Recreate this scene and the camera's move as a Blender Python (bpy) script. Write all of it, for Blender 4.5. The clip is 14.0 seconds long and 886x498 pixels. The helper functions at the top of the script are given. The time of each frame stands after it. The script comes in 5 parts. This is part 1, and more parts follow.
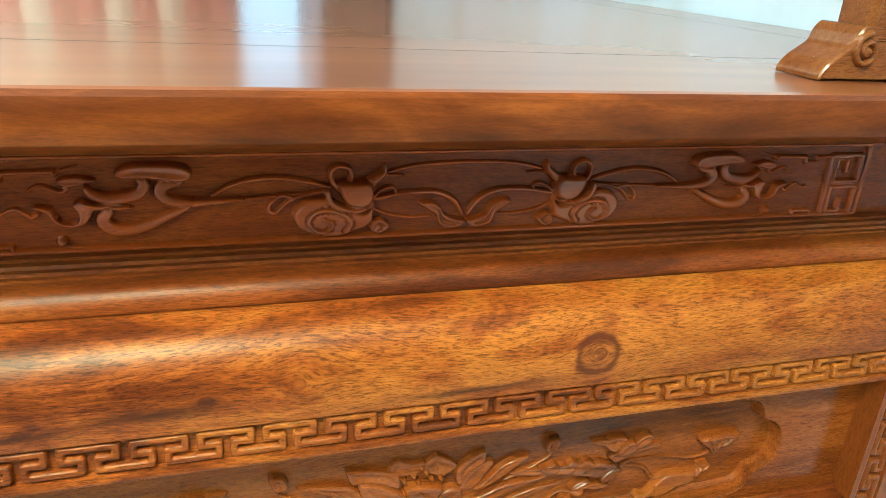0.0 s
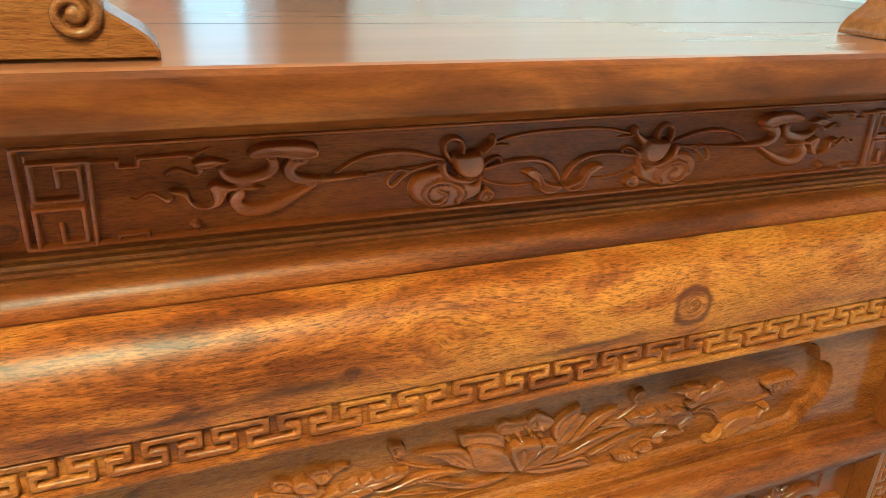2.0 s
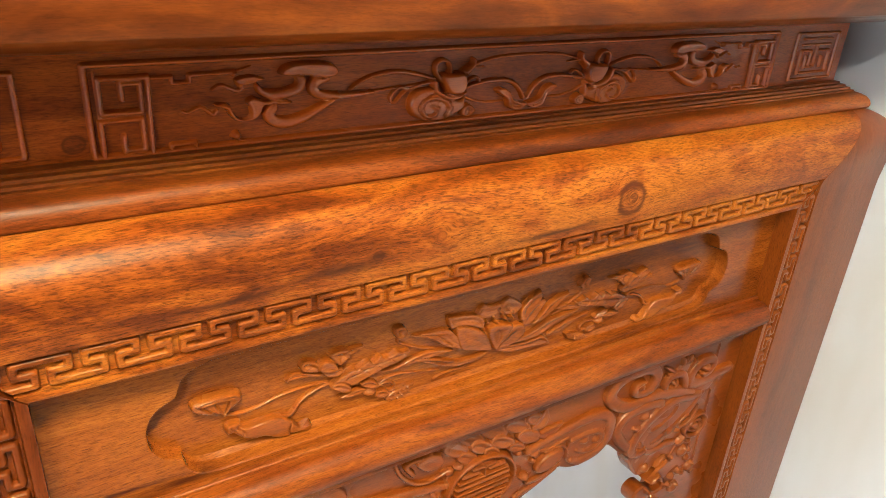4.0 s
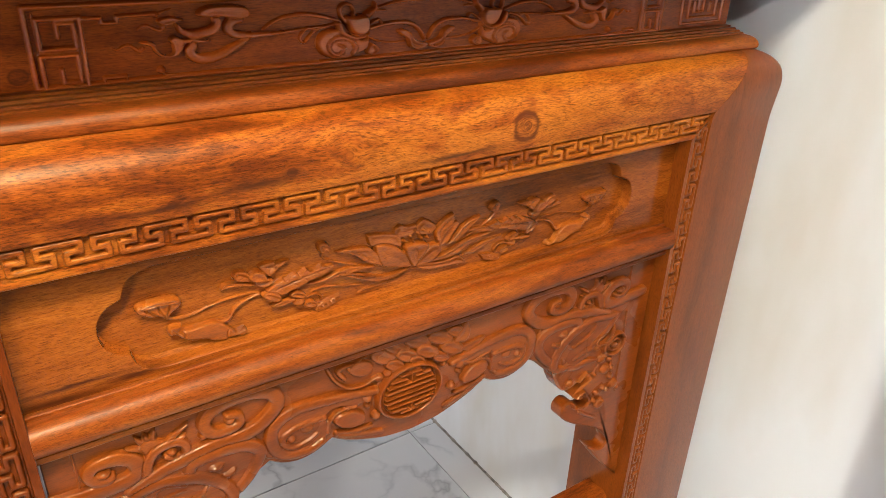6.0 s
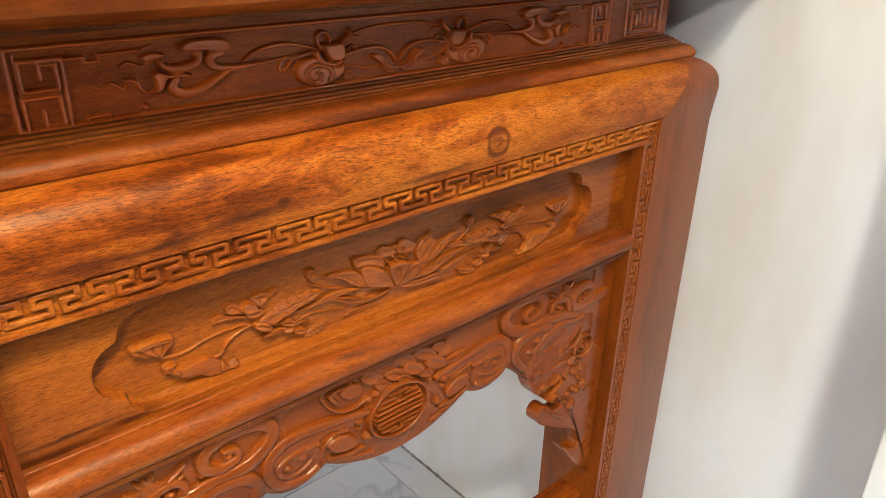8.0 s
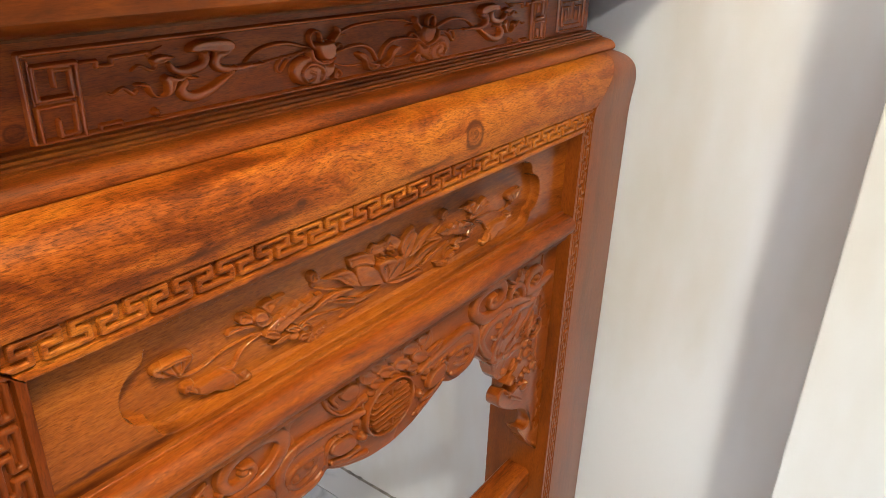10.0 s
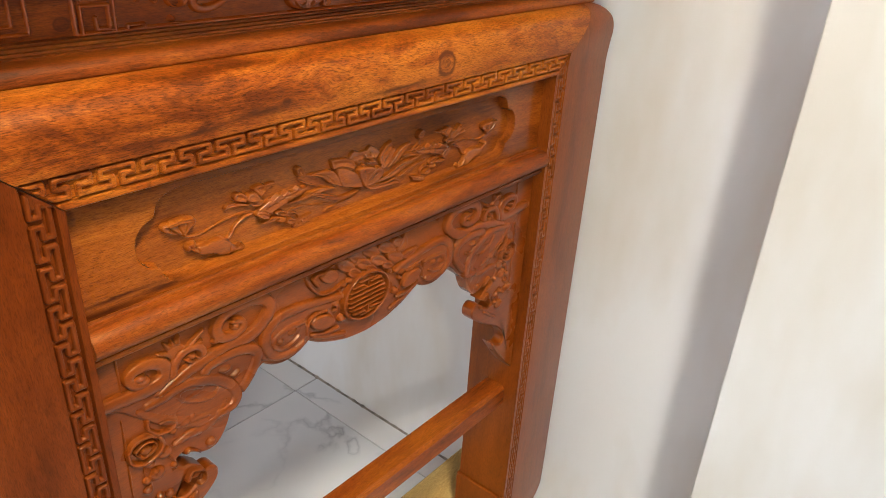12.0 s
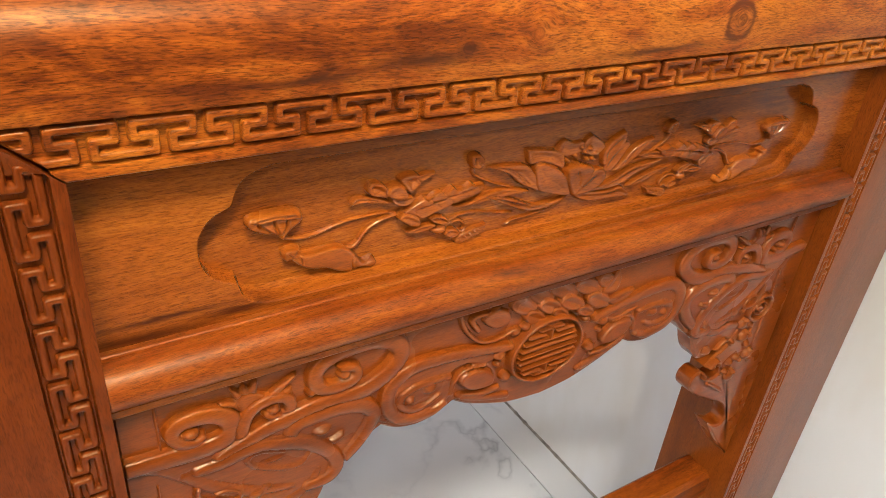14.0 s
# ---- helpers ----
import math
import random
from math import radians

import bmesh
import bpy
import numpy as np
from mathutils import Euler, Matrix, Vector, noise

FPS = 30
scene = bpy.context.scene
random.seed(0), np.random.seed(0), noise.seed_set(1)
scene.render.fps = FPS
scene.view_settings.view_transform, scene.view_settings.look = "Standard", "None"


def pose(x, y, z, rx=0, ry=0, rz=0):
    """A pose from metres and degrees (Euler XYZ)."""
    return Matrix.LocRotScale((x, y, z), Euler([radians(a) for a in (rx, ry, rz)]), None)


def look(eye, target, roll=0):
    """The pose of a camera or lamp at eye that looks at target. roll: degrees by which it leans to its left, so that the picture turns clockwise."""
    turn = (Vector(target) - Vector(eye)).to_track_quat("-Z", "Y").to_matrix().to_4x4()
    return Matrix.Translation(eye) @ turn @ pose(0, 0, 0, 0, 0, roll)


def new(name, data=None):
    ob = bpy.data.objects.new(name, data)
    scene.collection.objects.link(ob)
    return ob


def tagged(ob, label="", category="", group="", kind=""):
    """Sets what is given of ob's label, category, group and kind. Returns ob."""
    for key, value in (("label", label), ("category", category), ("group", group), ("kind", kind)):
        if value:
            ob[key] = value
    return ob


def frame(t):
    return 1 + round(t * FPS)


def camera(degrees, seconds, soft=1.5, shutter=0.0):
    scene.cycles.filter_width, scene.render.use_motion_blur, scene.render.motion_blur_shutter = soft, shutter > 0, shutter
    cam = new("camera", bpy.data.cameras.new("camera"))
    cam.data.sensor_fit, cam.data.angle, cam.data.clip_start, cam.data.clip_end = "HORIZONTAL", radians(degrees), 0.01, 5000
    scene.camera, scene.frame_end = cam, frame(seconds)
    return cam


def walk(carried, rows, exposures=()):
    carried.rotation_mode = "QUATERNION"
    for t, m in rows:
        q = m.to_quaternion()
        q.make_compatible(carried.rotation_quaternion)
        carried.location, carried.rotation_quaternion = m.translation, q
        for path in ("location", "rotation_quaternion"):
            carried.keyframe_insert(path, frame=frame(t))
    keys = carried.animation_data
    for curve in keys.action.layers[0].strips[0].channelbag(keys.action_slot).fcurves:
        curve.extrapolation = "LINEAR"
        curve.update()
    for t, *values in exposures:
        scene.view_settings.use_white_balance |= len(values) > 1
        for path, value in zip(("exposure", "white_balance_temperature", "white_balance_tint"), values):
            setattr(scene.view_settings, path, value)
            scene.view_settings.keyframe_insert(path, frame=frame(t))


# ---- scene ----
cam = camera(63.2, 14.0, soft=0.5)
PATH = [
    (0, (-0.136, -0.388, 1.455), (0.429, 1.376, 0.7), 3.7),
    (0.5, (-0.147, -0.405, 1.449), (0.42, 1.355, 0.685), 3.2),
    (1, (-0.169, -0.401, 1.45), (0.417, 1.349, 0.68), 2.8),
    (1.5, (-0.22, -0.379, 1.452), (0.414, 1.353, 0.677), 2.6),
    (2, (-0.252, -0.371, 1.448), (0.457, 1.321, 0.653), 2.5),
    (2.2, (-0.26, -0.372, 1.444), (0.485, 1.304, 0.646), 2.5),
    (4.3, (-0.386, -0.455, 1.429), (0.628, 1.037, 0.564), 4.1),
    (4.5, (-0.385, -0.481, 1.424), (0.625, 1.009, 0.553), 4.1),
    (5, (-0.387, -0.525, 1.421), (0.623, 0.959, 0.538), 3.8),
    (5.5, (-0.385, -0.542, 1.419), (0.631, 0.934, 0.531), 3.2),
    (6, (-0.38, -0.552, 1.418), (0.651, 0.915, 0.531), 2.3),
    (6.5, (-0.377, -0.564, 1.419), (0.688, 0.886, 0.547), 1.6),
    (7, (-0.381, -0.578, 1.419), (0.717, 0.854, 0.556), 1.1),
    (7.5, (-0.403, -0.564, 1.422), (0.736, 0.843, 0.571), 0.8),
    (7.7, (-0.416, -0.547, 1.426), (0.747, 0.841, 0.577), 0.9),
    (9.8, (-0.532, -0.436, 1.425), (0.927, 0.645, 0.587), 1.8),
    (10, (-0.544, -0.43, 1.421), (0.933, 0.628, 0.585), 1.9),
    (10.5, (-0.557, -0.43, 1.421), (0.937, 0.596, 0.578), 2.3),
    (11, (-0.569, -0.477, 1.417), (0.92, 0.544, 0.558), 2.7),
    (11.5, (-0.596, -0.549, 1.42), (0.863, 0.5, 0.541), 3.2),
    (12, (-0.622, -0.59, 1.408), (0.779, 0.517, 0.507), 3.5),
    (12.5, (-0.621, -0.596, 1.38), (0.69, 0.608, 0.468), 3.0),
    (13, (-0.574, -0.551, 1.359), (0.672, 0.701, 0.42), 3.5),
    (13.5, (-0.488, -0.449, 1.343), (0.678, 0.857, 0.375), 4.7),
    (14, (-0.414, -0.373, 1.316), (0.564, 1.051, 0.309), 5.6),
]
EXPOSE = [
    (0.0, -1.5, 4500, -19),
    (2.2, -1.45, 4450, -27),
    (4.3, -1.45, 6000, 8),
    (7.7, -1.65, 6000, 8),
    (9.8, -1.78, 6000, 8),
    (12.8, -1.86, 6100, 10),
    (14.0, -1.68, 6100, 10),
]
walk(cam, [(t, look(eye, target, roll)) for t, eye, target, roll in PATH], EXPOSE)

# ---- world and lights ----
world = bpy.data.worlds.new("World")
scene.world = world
world.use_nodes = True
wn = world.node_tree.nodes
sky = wn.new("ShaderNodeTexSky")
sky.sky_type, sky.sun_disc = "NISHITA", False
sky.sun_elevation, sky.sun_rotation = radians(47), radians(186)
world.node_tree.links.new(sky.outputs[0], wn["Background"].inputs["Color"])
wn["Background"].inputs["Strength"].default_value = 0.12


def area_lamp(name, at, toward, sx, sy, watts, colour, spread=180):
    d = bpy.data.lights.new(name, "AREA")
    d.shape, d.size, d.size_y, d.energy, d.color = "RECTANGLE", sx, sy, watts, colour
    d.spread = radians(spread)
    ob = new(name, d)
    ob.matrix_world = look(at, toward)
    return ob


sun_data = bpy.data.lights.new("sun", "SUN")
sun_data.energy, sun_data.angle, sun_data.color = 2.0, radians(0.6), (1.0, 0.95, 0.87)
sun = new("sun", sun_data)
sun.matrix_world = look((-2.3, -9.0, 6.5), (-1.65, -3.0, 0))
area_lamp("doorway_light", (-2.68, -1.3, 1.15), (0.3, -0.3, 0.9), 1.0, 2.1, 40, (0.97, 0.98, 1.0))
area_lamp("south_door_light", (-1.6, -3.9, 1.15), (-0.3, 0, 0.9), 0.8, 2.1, 3, (1.0, 0.97, 0.93))
area_lamp("side_window_light", (-2.68, 1.3, 1.35), (0.6, 0.5, 0.4), 2.0, 1.2, 100, (0.95, 0.97, 1.0))
area_lamp("far_window_light", (0.24, 4.38, 1.75), (0, 0, 1.3), 0.5, 1.3, 5, (0.86, 0.93, 1.0))
COOL, WARM = (0.95, 0.97, 1.0), (1.0, 0.91, 0.73)
# place, watts, size, colour, what it is turned to, beam: three spot lights on the table, one over it, two at the far end
LAMPS = [
    (-0.90, -1.34, 42, 0.4, 0.2, WARM, (-0.45, -0.2, 1.0), 95),
    (-0.40, -1.05, 44, 0.3, 0.2, WARM, (-0.2, -0.1, 1.0), 80),
    (-0.55, 0.53, 58, 0.25, 0.25, (1.0, 0.97, 0.92), (-0.55, 0.531, 0), 180),
    (-2.2, -2.45, 50, 0.22, 0.22, (1.0, 0.97, 0.93), (0.3, 0.2, 0.5), 85),
    # the last two are added, no such lamps known: they brighten the mirrored far end
    (-1.6, 2.4, 75, 0.5, 0.5, WARM, (-1.6, 2.401, 0), 180),
    (-1.7, 3.5, 110, 0.5, 0.5, WARM, (-1.7, 3.501, 0), 180),
]
for lx, ly, watts, sx, sy, tint, toward, beam in LAMPS:
    area_lamp("ceiling_lamp_light", (lx, ly, 2.86), toward, sx, sy, watts, tint, beam)


# ---- materials ----
def nodes_of(name):
    m = bpy.data.materials.new(name)
    m.use_nodes = True
    t = m.node_tree
    return m, t, t.nodes["Principled BSDF"]


def node(t, kind, **values):
    n = t.nodes.new("ShaderNode" + kind)
    for key, value in values.items():
        n.inputs[key].default_value = value
    return n


def mapped(t, scale, rot=(0, 0, 0)):
    co = t.nodes.new("ShaderNodeTexCoord")
    mp = node(t, "Mapping", Scale=scale, Rotation=rot)
    t.links.new(co.outputs["Object"], mp.inputs["Vector"])
    return mp


def ramp(t, src, stops):
    r = t.nodes.new("ShaderNodeValToRGB")
    e = r.color_ramp.elements
    while len(e) < len(stops):
        e.new(0.5)
    for el, (pos, col) in zip(e, stops):
        el.position, el.color = pos, (*col, 1) if len(col) == 3 else col
    t.links.new(src, r.inputs["Fac"])
    return r


def mix(t, fac, a, b, how="MIX"):
    m = t.nodes.new("ShaderNodeMix")
    m.data_type, m.blend_type = "RGBA", how
    for sock, val in ((m.inputs[0], fac), (m.inputs[6], a), (m.inputs[7], b)):
        if isinstance(val, (int, float)):
            sock.default_value = val
        elif isinstance(val, tuple):
            sock.default_value = (*val, 1)
        else:
            t.links.new(val, sock)
    return m.outputs[2]


def calc(t, op, a, b=0.0, c=0.0):
    m = t.nodes.new("ShaderNodeMath")
    m.operation = op
    for sock, val in zip(m.inputs, (a, b, c)):
        if isinstance(val, (int, float)):
            sock.default_value = val
        else:
            t.links.new(val, sock)
    return m.outputs[0]


def wood(name, axis="x", dark=(0.15, 0.026, 0.003), mid=(0.42, 0.092, 0.008), light=(0.62, 0.185, 0.016),
         rough=0.24, knots=(), streaks=(), coat=0.12, coat_rough=0.10, contrast=1.0, fibres=0.8, figure=0.0, gloss=0.30, relief_depth=0.12, pores=0.4, seed=0.0, tone=0.64):
    """Varnished reddish hardwood, its grain along one axis, with knots (x, z, size, darkness) on a face that runs along x."""
    m, t, b = nodes_of(name)
    long = {"x": 0, "y": 1, "z": 2}[axis]
    def sc(a, c):
        s = [c, c, c]
        s[long] = a
        return tuple(s)
    warp = node(t, "TexNoise", Scale=1.0, Detail=2.0)
    t.links.new(mapped(t, sc(2.2, 7)).outputs[0], warp.inputs["Vector"])
    co = t.nodes.new("ShaderNodeTexCoord")
    add = t.nodes.new("ShaderNodeVectorMath")
    add.operation = "MULTIPLY_ADD"
    t.links.new(warp.outputs["Color"], add.inputs[0])
    add.inputs[1].default_value = (0.05, 0.05, 0.05)
    t.links.new(co.outputs["Object"], add.inputs[2])
    away = node(t, "Mapping", Location=(0.71 * seed, 1.37 * seed, 0.53 * seed))
    t.links.new(add.outputs[0], away.inputs["Vector"])
    vec = away.outputs[0]
    sep = t.nodes.new("ShaderNodeSeparateXYZ")
    t.links.new(co.outputs["Object"], sep.inputs[0])
    masks = []
    for kx, kz, size, deep in knots:
        dx = calc(t, "MULTIPLY", calc(t, "SUBTRACT", sep.outputs[0], kx), 0.85)
        dz = calc(t, "SUBTRACT", sep.outputs[2], kz)
        d = calc(t, "SQRT", calc(t, "ADD", calc(t, "MULTIPLY", dx, dx), calc(t, "MULTIPLY", dz, dz)))
        masks.append((d, dz, size, deep))
    def scaled(v, s):
        mp = node(t, "Mapping", Scale=s)
        t.links.new(v, mp.inputs["Vector"])
        return mp.outputs[0]
    # the grain bends round each knot
    for d, dz, size, deep in masks:
        pull = calc(t, "EXPONENT", calc(t, "MULTIPLY", d, -1 / (size * 1.2)))
        comb = t.nodes.new("ShaderNodeCombineXYZ")
        t.links.new(calc(t, "MULTIPLY", calc(t, "MULTIPLY", dz, pull), -0.9), comb.inputs[2])
        a2 = t.nodes.new("ShaderNodeVectorMath")
        t.links.new(vec, a2.inputs[0])
        t.links.new(comb.outputs[0], a2.inputs[1])
        vec = a2.outputs[0]
    broad = node(t, "TexNoise", Scale=1.0, Detail=3.0, Roughness=0.55)
    t.links.new(scaled(vec, sc(2.4, 17)), broad.inputs["Vector"])
    band = node(t, "TexNoise", Scale=1.0, Detail=5.0, Roughness=0.62, Distortion=0.4)
    t.links.new(scaled(vec, sc(14, 170)), band.inputs["Vector"])
    fibre = node(t, "TexNoise", Scale=1.0, Detail=3.0, Roughness=0.65, Distortion=0.9)
    flame = node(t, "TexNoise", Scale=1.0, Detail=4.0, Roughness=0.6, Distortion=1.2)
    t.links.new(scaled(vec, sc(11, 30)), flame.inputs["Vector"])
    t.links.new(scaled(vec, sc(105, 1350)), fibre.inputs["Vector"])
    pore = node(t, "TexNoise", Scale=1.0, Detail=2.0, Roughness=0.6, Distortion=0.5)
    t.links.new(scaled(vec, sc(130, 980)), pore.inputs["Vector"])
    val = calc(t, "ADD", calc(t, "MULTIPLY", broad.outputs[0], 0.66 * contrast), calc(t, "MULTIPLY", band.outputs[0], 0.34 * contrast))
    val = calc(t, "ADD", val, 0.5 - 0.50 * contrast)
    val = calc(t, "ADD", val, calc(t, "MULTIPLY_ADD", flame.outputs[0], figure, -0.5 * figure))
    col = ramp(t, val, [(p, tuple(tone * c for c in rgb)) for p, rgb in ((0.36, dark), (0.50, mid), (0.66, light))]).outputs[0]
    fb = ramp(t, fibre.outputs[0], [(0.37, (0.27, 0.20, 0.15)), (0.49, (1, 1, 1)), (0.66, (1.25, 1.28, 1.2))]).outputs[0]
    col = mix(t, fibres, col, fb, "MULTIPLY")
    flecks = ramp(t, pore.outputs[0], [(0.36, (0.34, 0.27, 0.20)), (0.47, (0.94, 0.92, 0.90)), (0.64, (1.20, 1.22, 1.16))]).outputs[0]
    col = mix(t, pores, col, flecks, "MULTIPLY")
    for d, dz, size, deep in masks:
        wob = calc(t, "ADD", calc(t, "DIVIDE", d, size), calc(t, "MULTIPLY_ADD", flame.outputs[0], 0.7, -0.35))
        core = ramp(t, wob, [(0.70, (1, 1, 1)), (1.0, (0, 0, 0))]).outputs[0]
        off = calc(t, "DIVIDE", calc(t, "SUBTRACT", wob, 0.78), 0.13)
        rim = calc(t, "EXPONENT", calc(t, "MULTIPLY", calc(t, "MULTIPLY", off, off), -1.0))
        spots = ramp(t, calc(t, "MULTIPLY_ADD", fibre.outputs[0], 0.3, calc(t, "MULTIPLY", flame.outputs[0], 0.7)), [(0.42, (1, 1, 1)), (0.56, (0.25, 0.25, 0.25))]).outputs[0]
        col = mix(t, calc(t, "MULTIPLY", calc(t, "MULTIPLY", core, spots), 0.75 * deep), col, (0.085, 0.014, 0.003))
        col = mix(t, calc(t, "MULTIPLY", rim, 0.6 * deep), col, (0.07, 0.011, 0.002))
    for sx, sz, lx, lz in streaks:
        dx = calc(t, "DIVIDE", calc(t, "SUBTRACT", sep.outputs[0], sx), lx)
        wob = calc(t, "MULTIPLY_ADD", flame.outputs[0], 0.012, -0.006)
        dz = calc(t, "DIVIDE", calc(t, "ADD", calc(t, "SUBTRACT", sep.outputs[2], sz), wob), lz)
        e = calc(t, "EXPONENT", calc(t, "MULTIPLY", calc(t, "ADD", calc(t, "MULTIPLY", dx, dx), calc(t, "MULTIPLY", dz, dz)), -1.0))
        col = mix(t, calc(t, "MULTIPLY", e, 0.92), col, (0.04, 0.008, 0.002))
    t.links.new(col, b.inputs["Base Color"])
    smear = node(t, "TexNoise", Scale=9.0, Detail=3.0)
    t.links.new(co.outputs["Object"], smear.inputs["Vector"])
    t.links.new(calc(t, "MULTIPLY_ADD", smear.outputs[0], 0.08, rough - 0.04), b.inputs["Roughness"])
    b.inputs["Coat Weight"].default_value, b.inputs["Coat Roughness"].default_value = coat, coat_rough
    b.inputs["Specular Tint"].default_value = (1.0, 0.80, 0.48, 1)
    b.inputs["Specular IOR Level"].default_value = gloss
    bump = node(t, "Bump", Strength=relief_depth, Distance=0.0008)
    t.links.new(calc(t, "ADD", calc(t, "MULTIPLY", fibre.outputs[0], 0.5), band.outputs[0]), bump.inputs["Height"])
    t.links.new(bump.outputs[0], b.inputs["Normal"])
    return m


WOOD_APRON = wood("apron_wood", "x", dark=(0.15, 0.025, 0.002), mid=(0.36, 0.073, 0.0042), light=(0.56, 0.155, 0.0105), knots=((0.106, 1.203, 0.018, 1.35), (0.107, 1.204, 0.006, 0.9), (-0.155, 1.199, 0.0045, 1.0), (-0.092, 1.212, 0.024, 0.30), (-0.10, 1.205, 0.005, 0.6)), rough=0.40, coat=0.0,
                  streaks=((-0.185, 1.194, 0.040, 0.0050), (-0.155, 1.199, 0.008, 0.0022), (0.02, 1.186, 0.05, 0.003), (-0.26, 1.188, 0.03, 0.003)), figure=0.75, fibres=0.55, gloss=0.30, pores=0.75, tone=0.66)
WOOD_RAIL = wood("rail_wood", "x", dark=(0.12, 0.0184, 0.0014), mid=(0.32, 0.0607, 0.0043), light=(0.46, 0.115, 0.0079), rough=0.44, contrast=1.1, fibres=0.6, figure=0.35, coat=0.04, coat_rough=0.25, seed=3.1)
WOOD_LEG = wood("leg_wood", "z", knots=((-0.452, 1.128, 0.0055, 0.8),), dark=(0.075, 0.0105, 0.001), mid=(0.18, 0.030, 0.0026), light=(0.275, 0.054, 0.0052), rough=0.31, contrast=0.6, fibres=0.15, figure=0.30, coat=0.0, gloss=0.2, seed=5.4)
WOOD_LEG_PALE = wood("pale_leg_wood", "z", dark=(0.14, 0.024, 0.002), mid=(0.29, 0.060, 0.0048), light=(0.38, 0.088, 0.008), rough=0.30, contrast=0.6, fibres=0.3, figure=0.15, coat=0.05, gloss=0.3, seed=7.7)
WOOD_WAIST = wood("waist_wood", "x", knots=((-0.337, 1.283, 0.007, 0.9),), dark=(0.16, 0.023, 0.002), mid=(0.25, 0.043, 0.0035), light=(0.37, 0.080, 0.0065), rough=0.30, contrast=1.0, coat=0.30, coat_rough=0.28, fibres=0.4, figure=0.22, gloss=0.1, tone=0.95)
WOOD_PANEL = wood("panel_wood", "x", dark=(0.15, 0.0294, 0.0029), mid=(0.36, 0.081, 0.0065), light=(0.47, 0.127, 0.0108), rough=0.25, coat=0.12,
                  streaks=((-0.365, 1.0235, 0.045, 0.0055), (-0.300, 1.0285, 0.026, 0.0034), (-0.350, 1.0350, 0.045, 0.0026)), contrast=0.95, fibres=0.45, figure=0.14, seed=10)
WOOD_CARVED = wood("carved_wood", "x", dark=(0.15, 0.026, 0.0018), mid=(0.29, 0.056, 0.0038), light=(0.38, 0.086, 0.0065), rough=0.28, contrast=0.8, coat=0.16, coat_rough=0.12, fibres=0.3, gloss=0.30, relief_depth=0.04, pores=0.3, seed=12.3)


def polished_top():
    """The varnished tabletop: even red-brown board under a thick gloss coat."""
    m, t, b = nodes_of("tabletop_wood")
    n = node(t, "TexNoise", Scale=1.0, Detail=3.0)
    t.links.new(mapped(t, (3, 26, 1)).outputs[0], n.inputs["Vector"])
    t.links.new(ramp(t, n.outputs[0], [(0.3, (0.20, 0.058, 0.016)), (0.7, (0.28, 0.092, 0.028))]).outputs[0], b.inputs["Base Color"])
    b.inputs["Roughness"].default_value, b.inputs["Specular IOR Level"].default_value = 0.3, 0.1
    b.inputs["Coat Weight"].default_value, b.inputs["Coat Roughness"].default_value = 1.0, 0.18
    b.inputs["Coat Tint"].default_value = (1.0, 0.93, 0.86, 1)
    return m


WOOD_TOP = polished_top()
WOOD_SLAB = wood("slab_edge_wood", "x", dark=(0.10, 0.016, 0.0015), mid=(0.19, 0.036, 0.0035), light=(0.34, 0.074, 0.006), rough=0.34, coat=0.0, contrast=0.8, fibres=0.2, figure=0.55, pores=0.22, gloss=0.3, relief_depth=0.02, seed=14.6)
# same wood as the waist board; its brighter base colour paints in lit rims
WAIST_CUT_LIT = wood("lit_waist_carving_wood", "x", dark=(0.20, 0.030, 0.0025), mid=(0.37, 0.066, 0.005), light=(0.48, 0.105, 0.0085), rough=0.26, contrast=0.6, coat=0.8, coat_rough=0.18, fibres=0.2, gloss=0.3, relief_depth=0.03, pores=0.15, tone=0.95)
PANEL_CUT = wood("lotus_carving_wood", "x", dark=(0.15, 0.030, 0.0025), mid=(0.38, 0.083, 0.0055), light=(0.50, 0.130, 0.0095), rough=0.26, contrast=0.9, coat=0.35, coat_rough=0.12, fibres=0.35, gloss=0.35, relief_depth=0.04, pores=0.3, seed=16.9)
WOOD_STAND = wood("stand_wood", "x", dark=(0.13, 0.028, 0.005), mid=(0.26, 0.066, 0.010), light=(0.36, 0.11, 0.018), rough=0.26, fibres=0.4, seed=19.2)


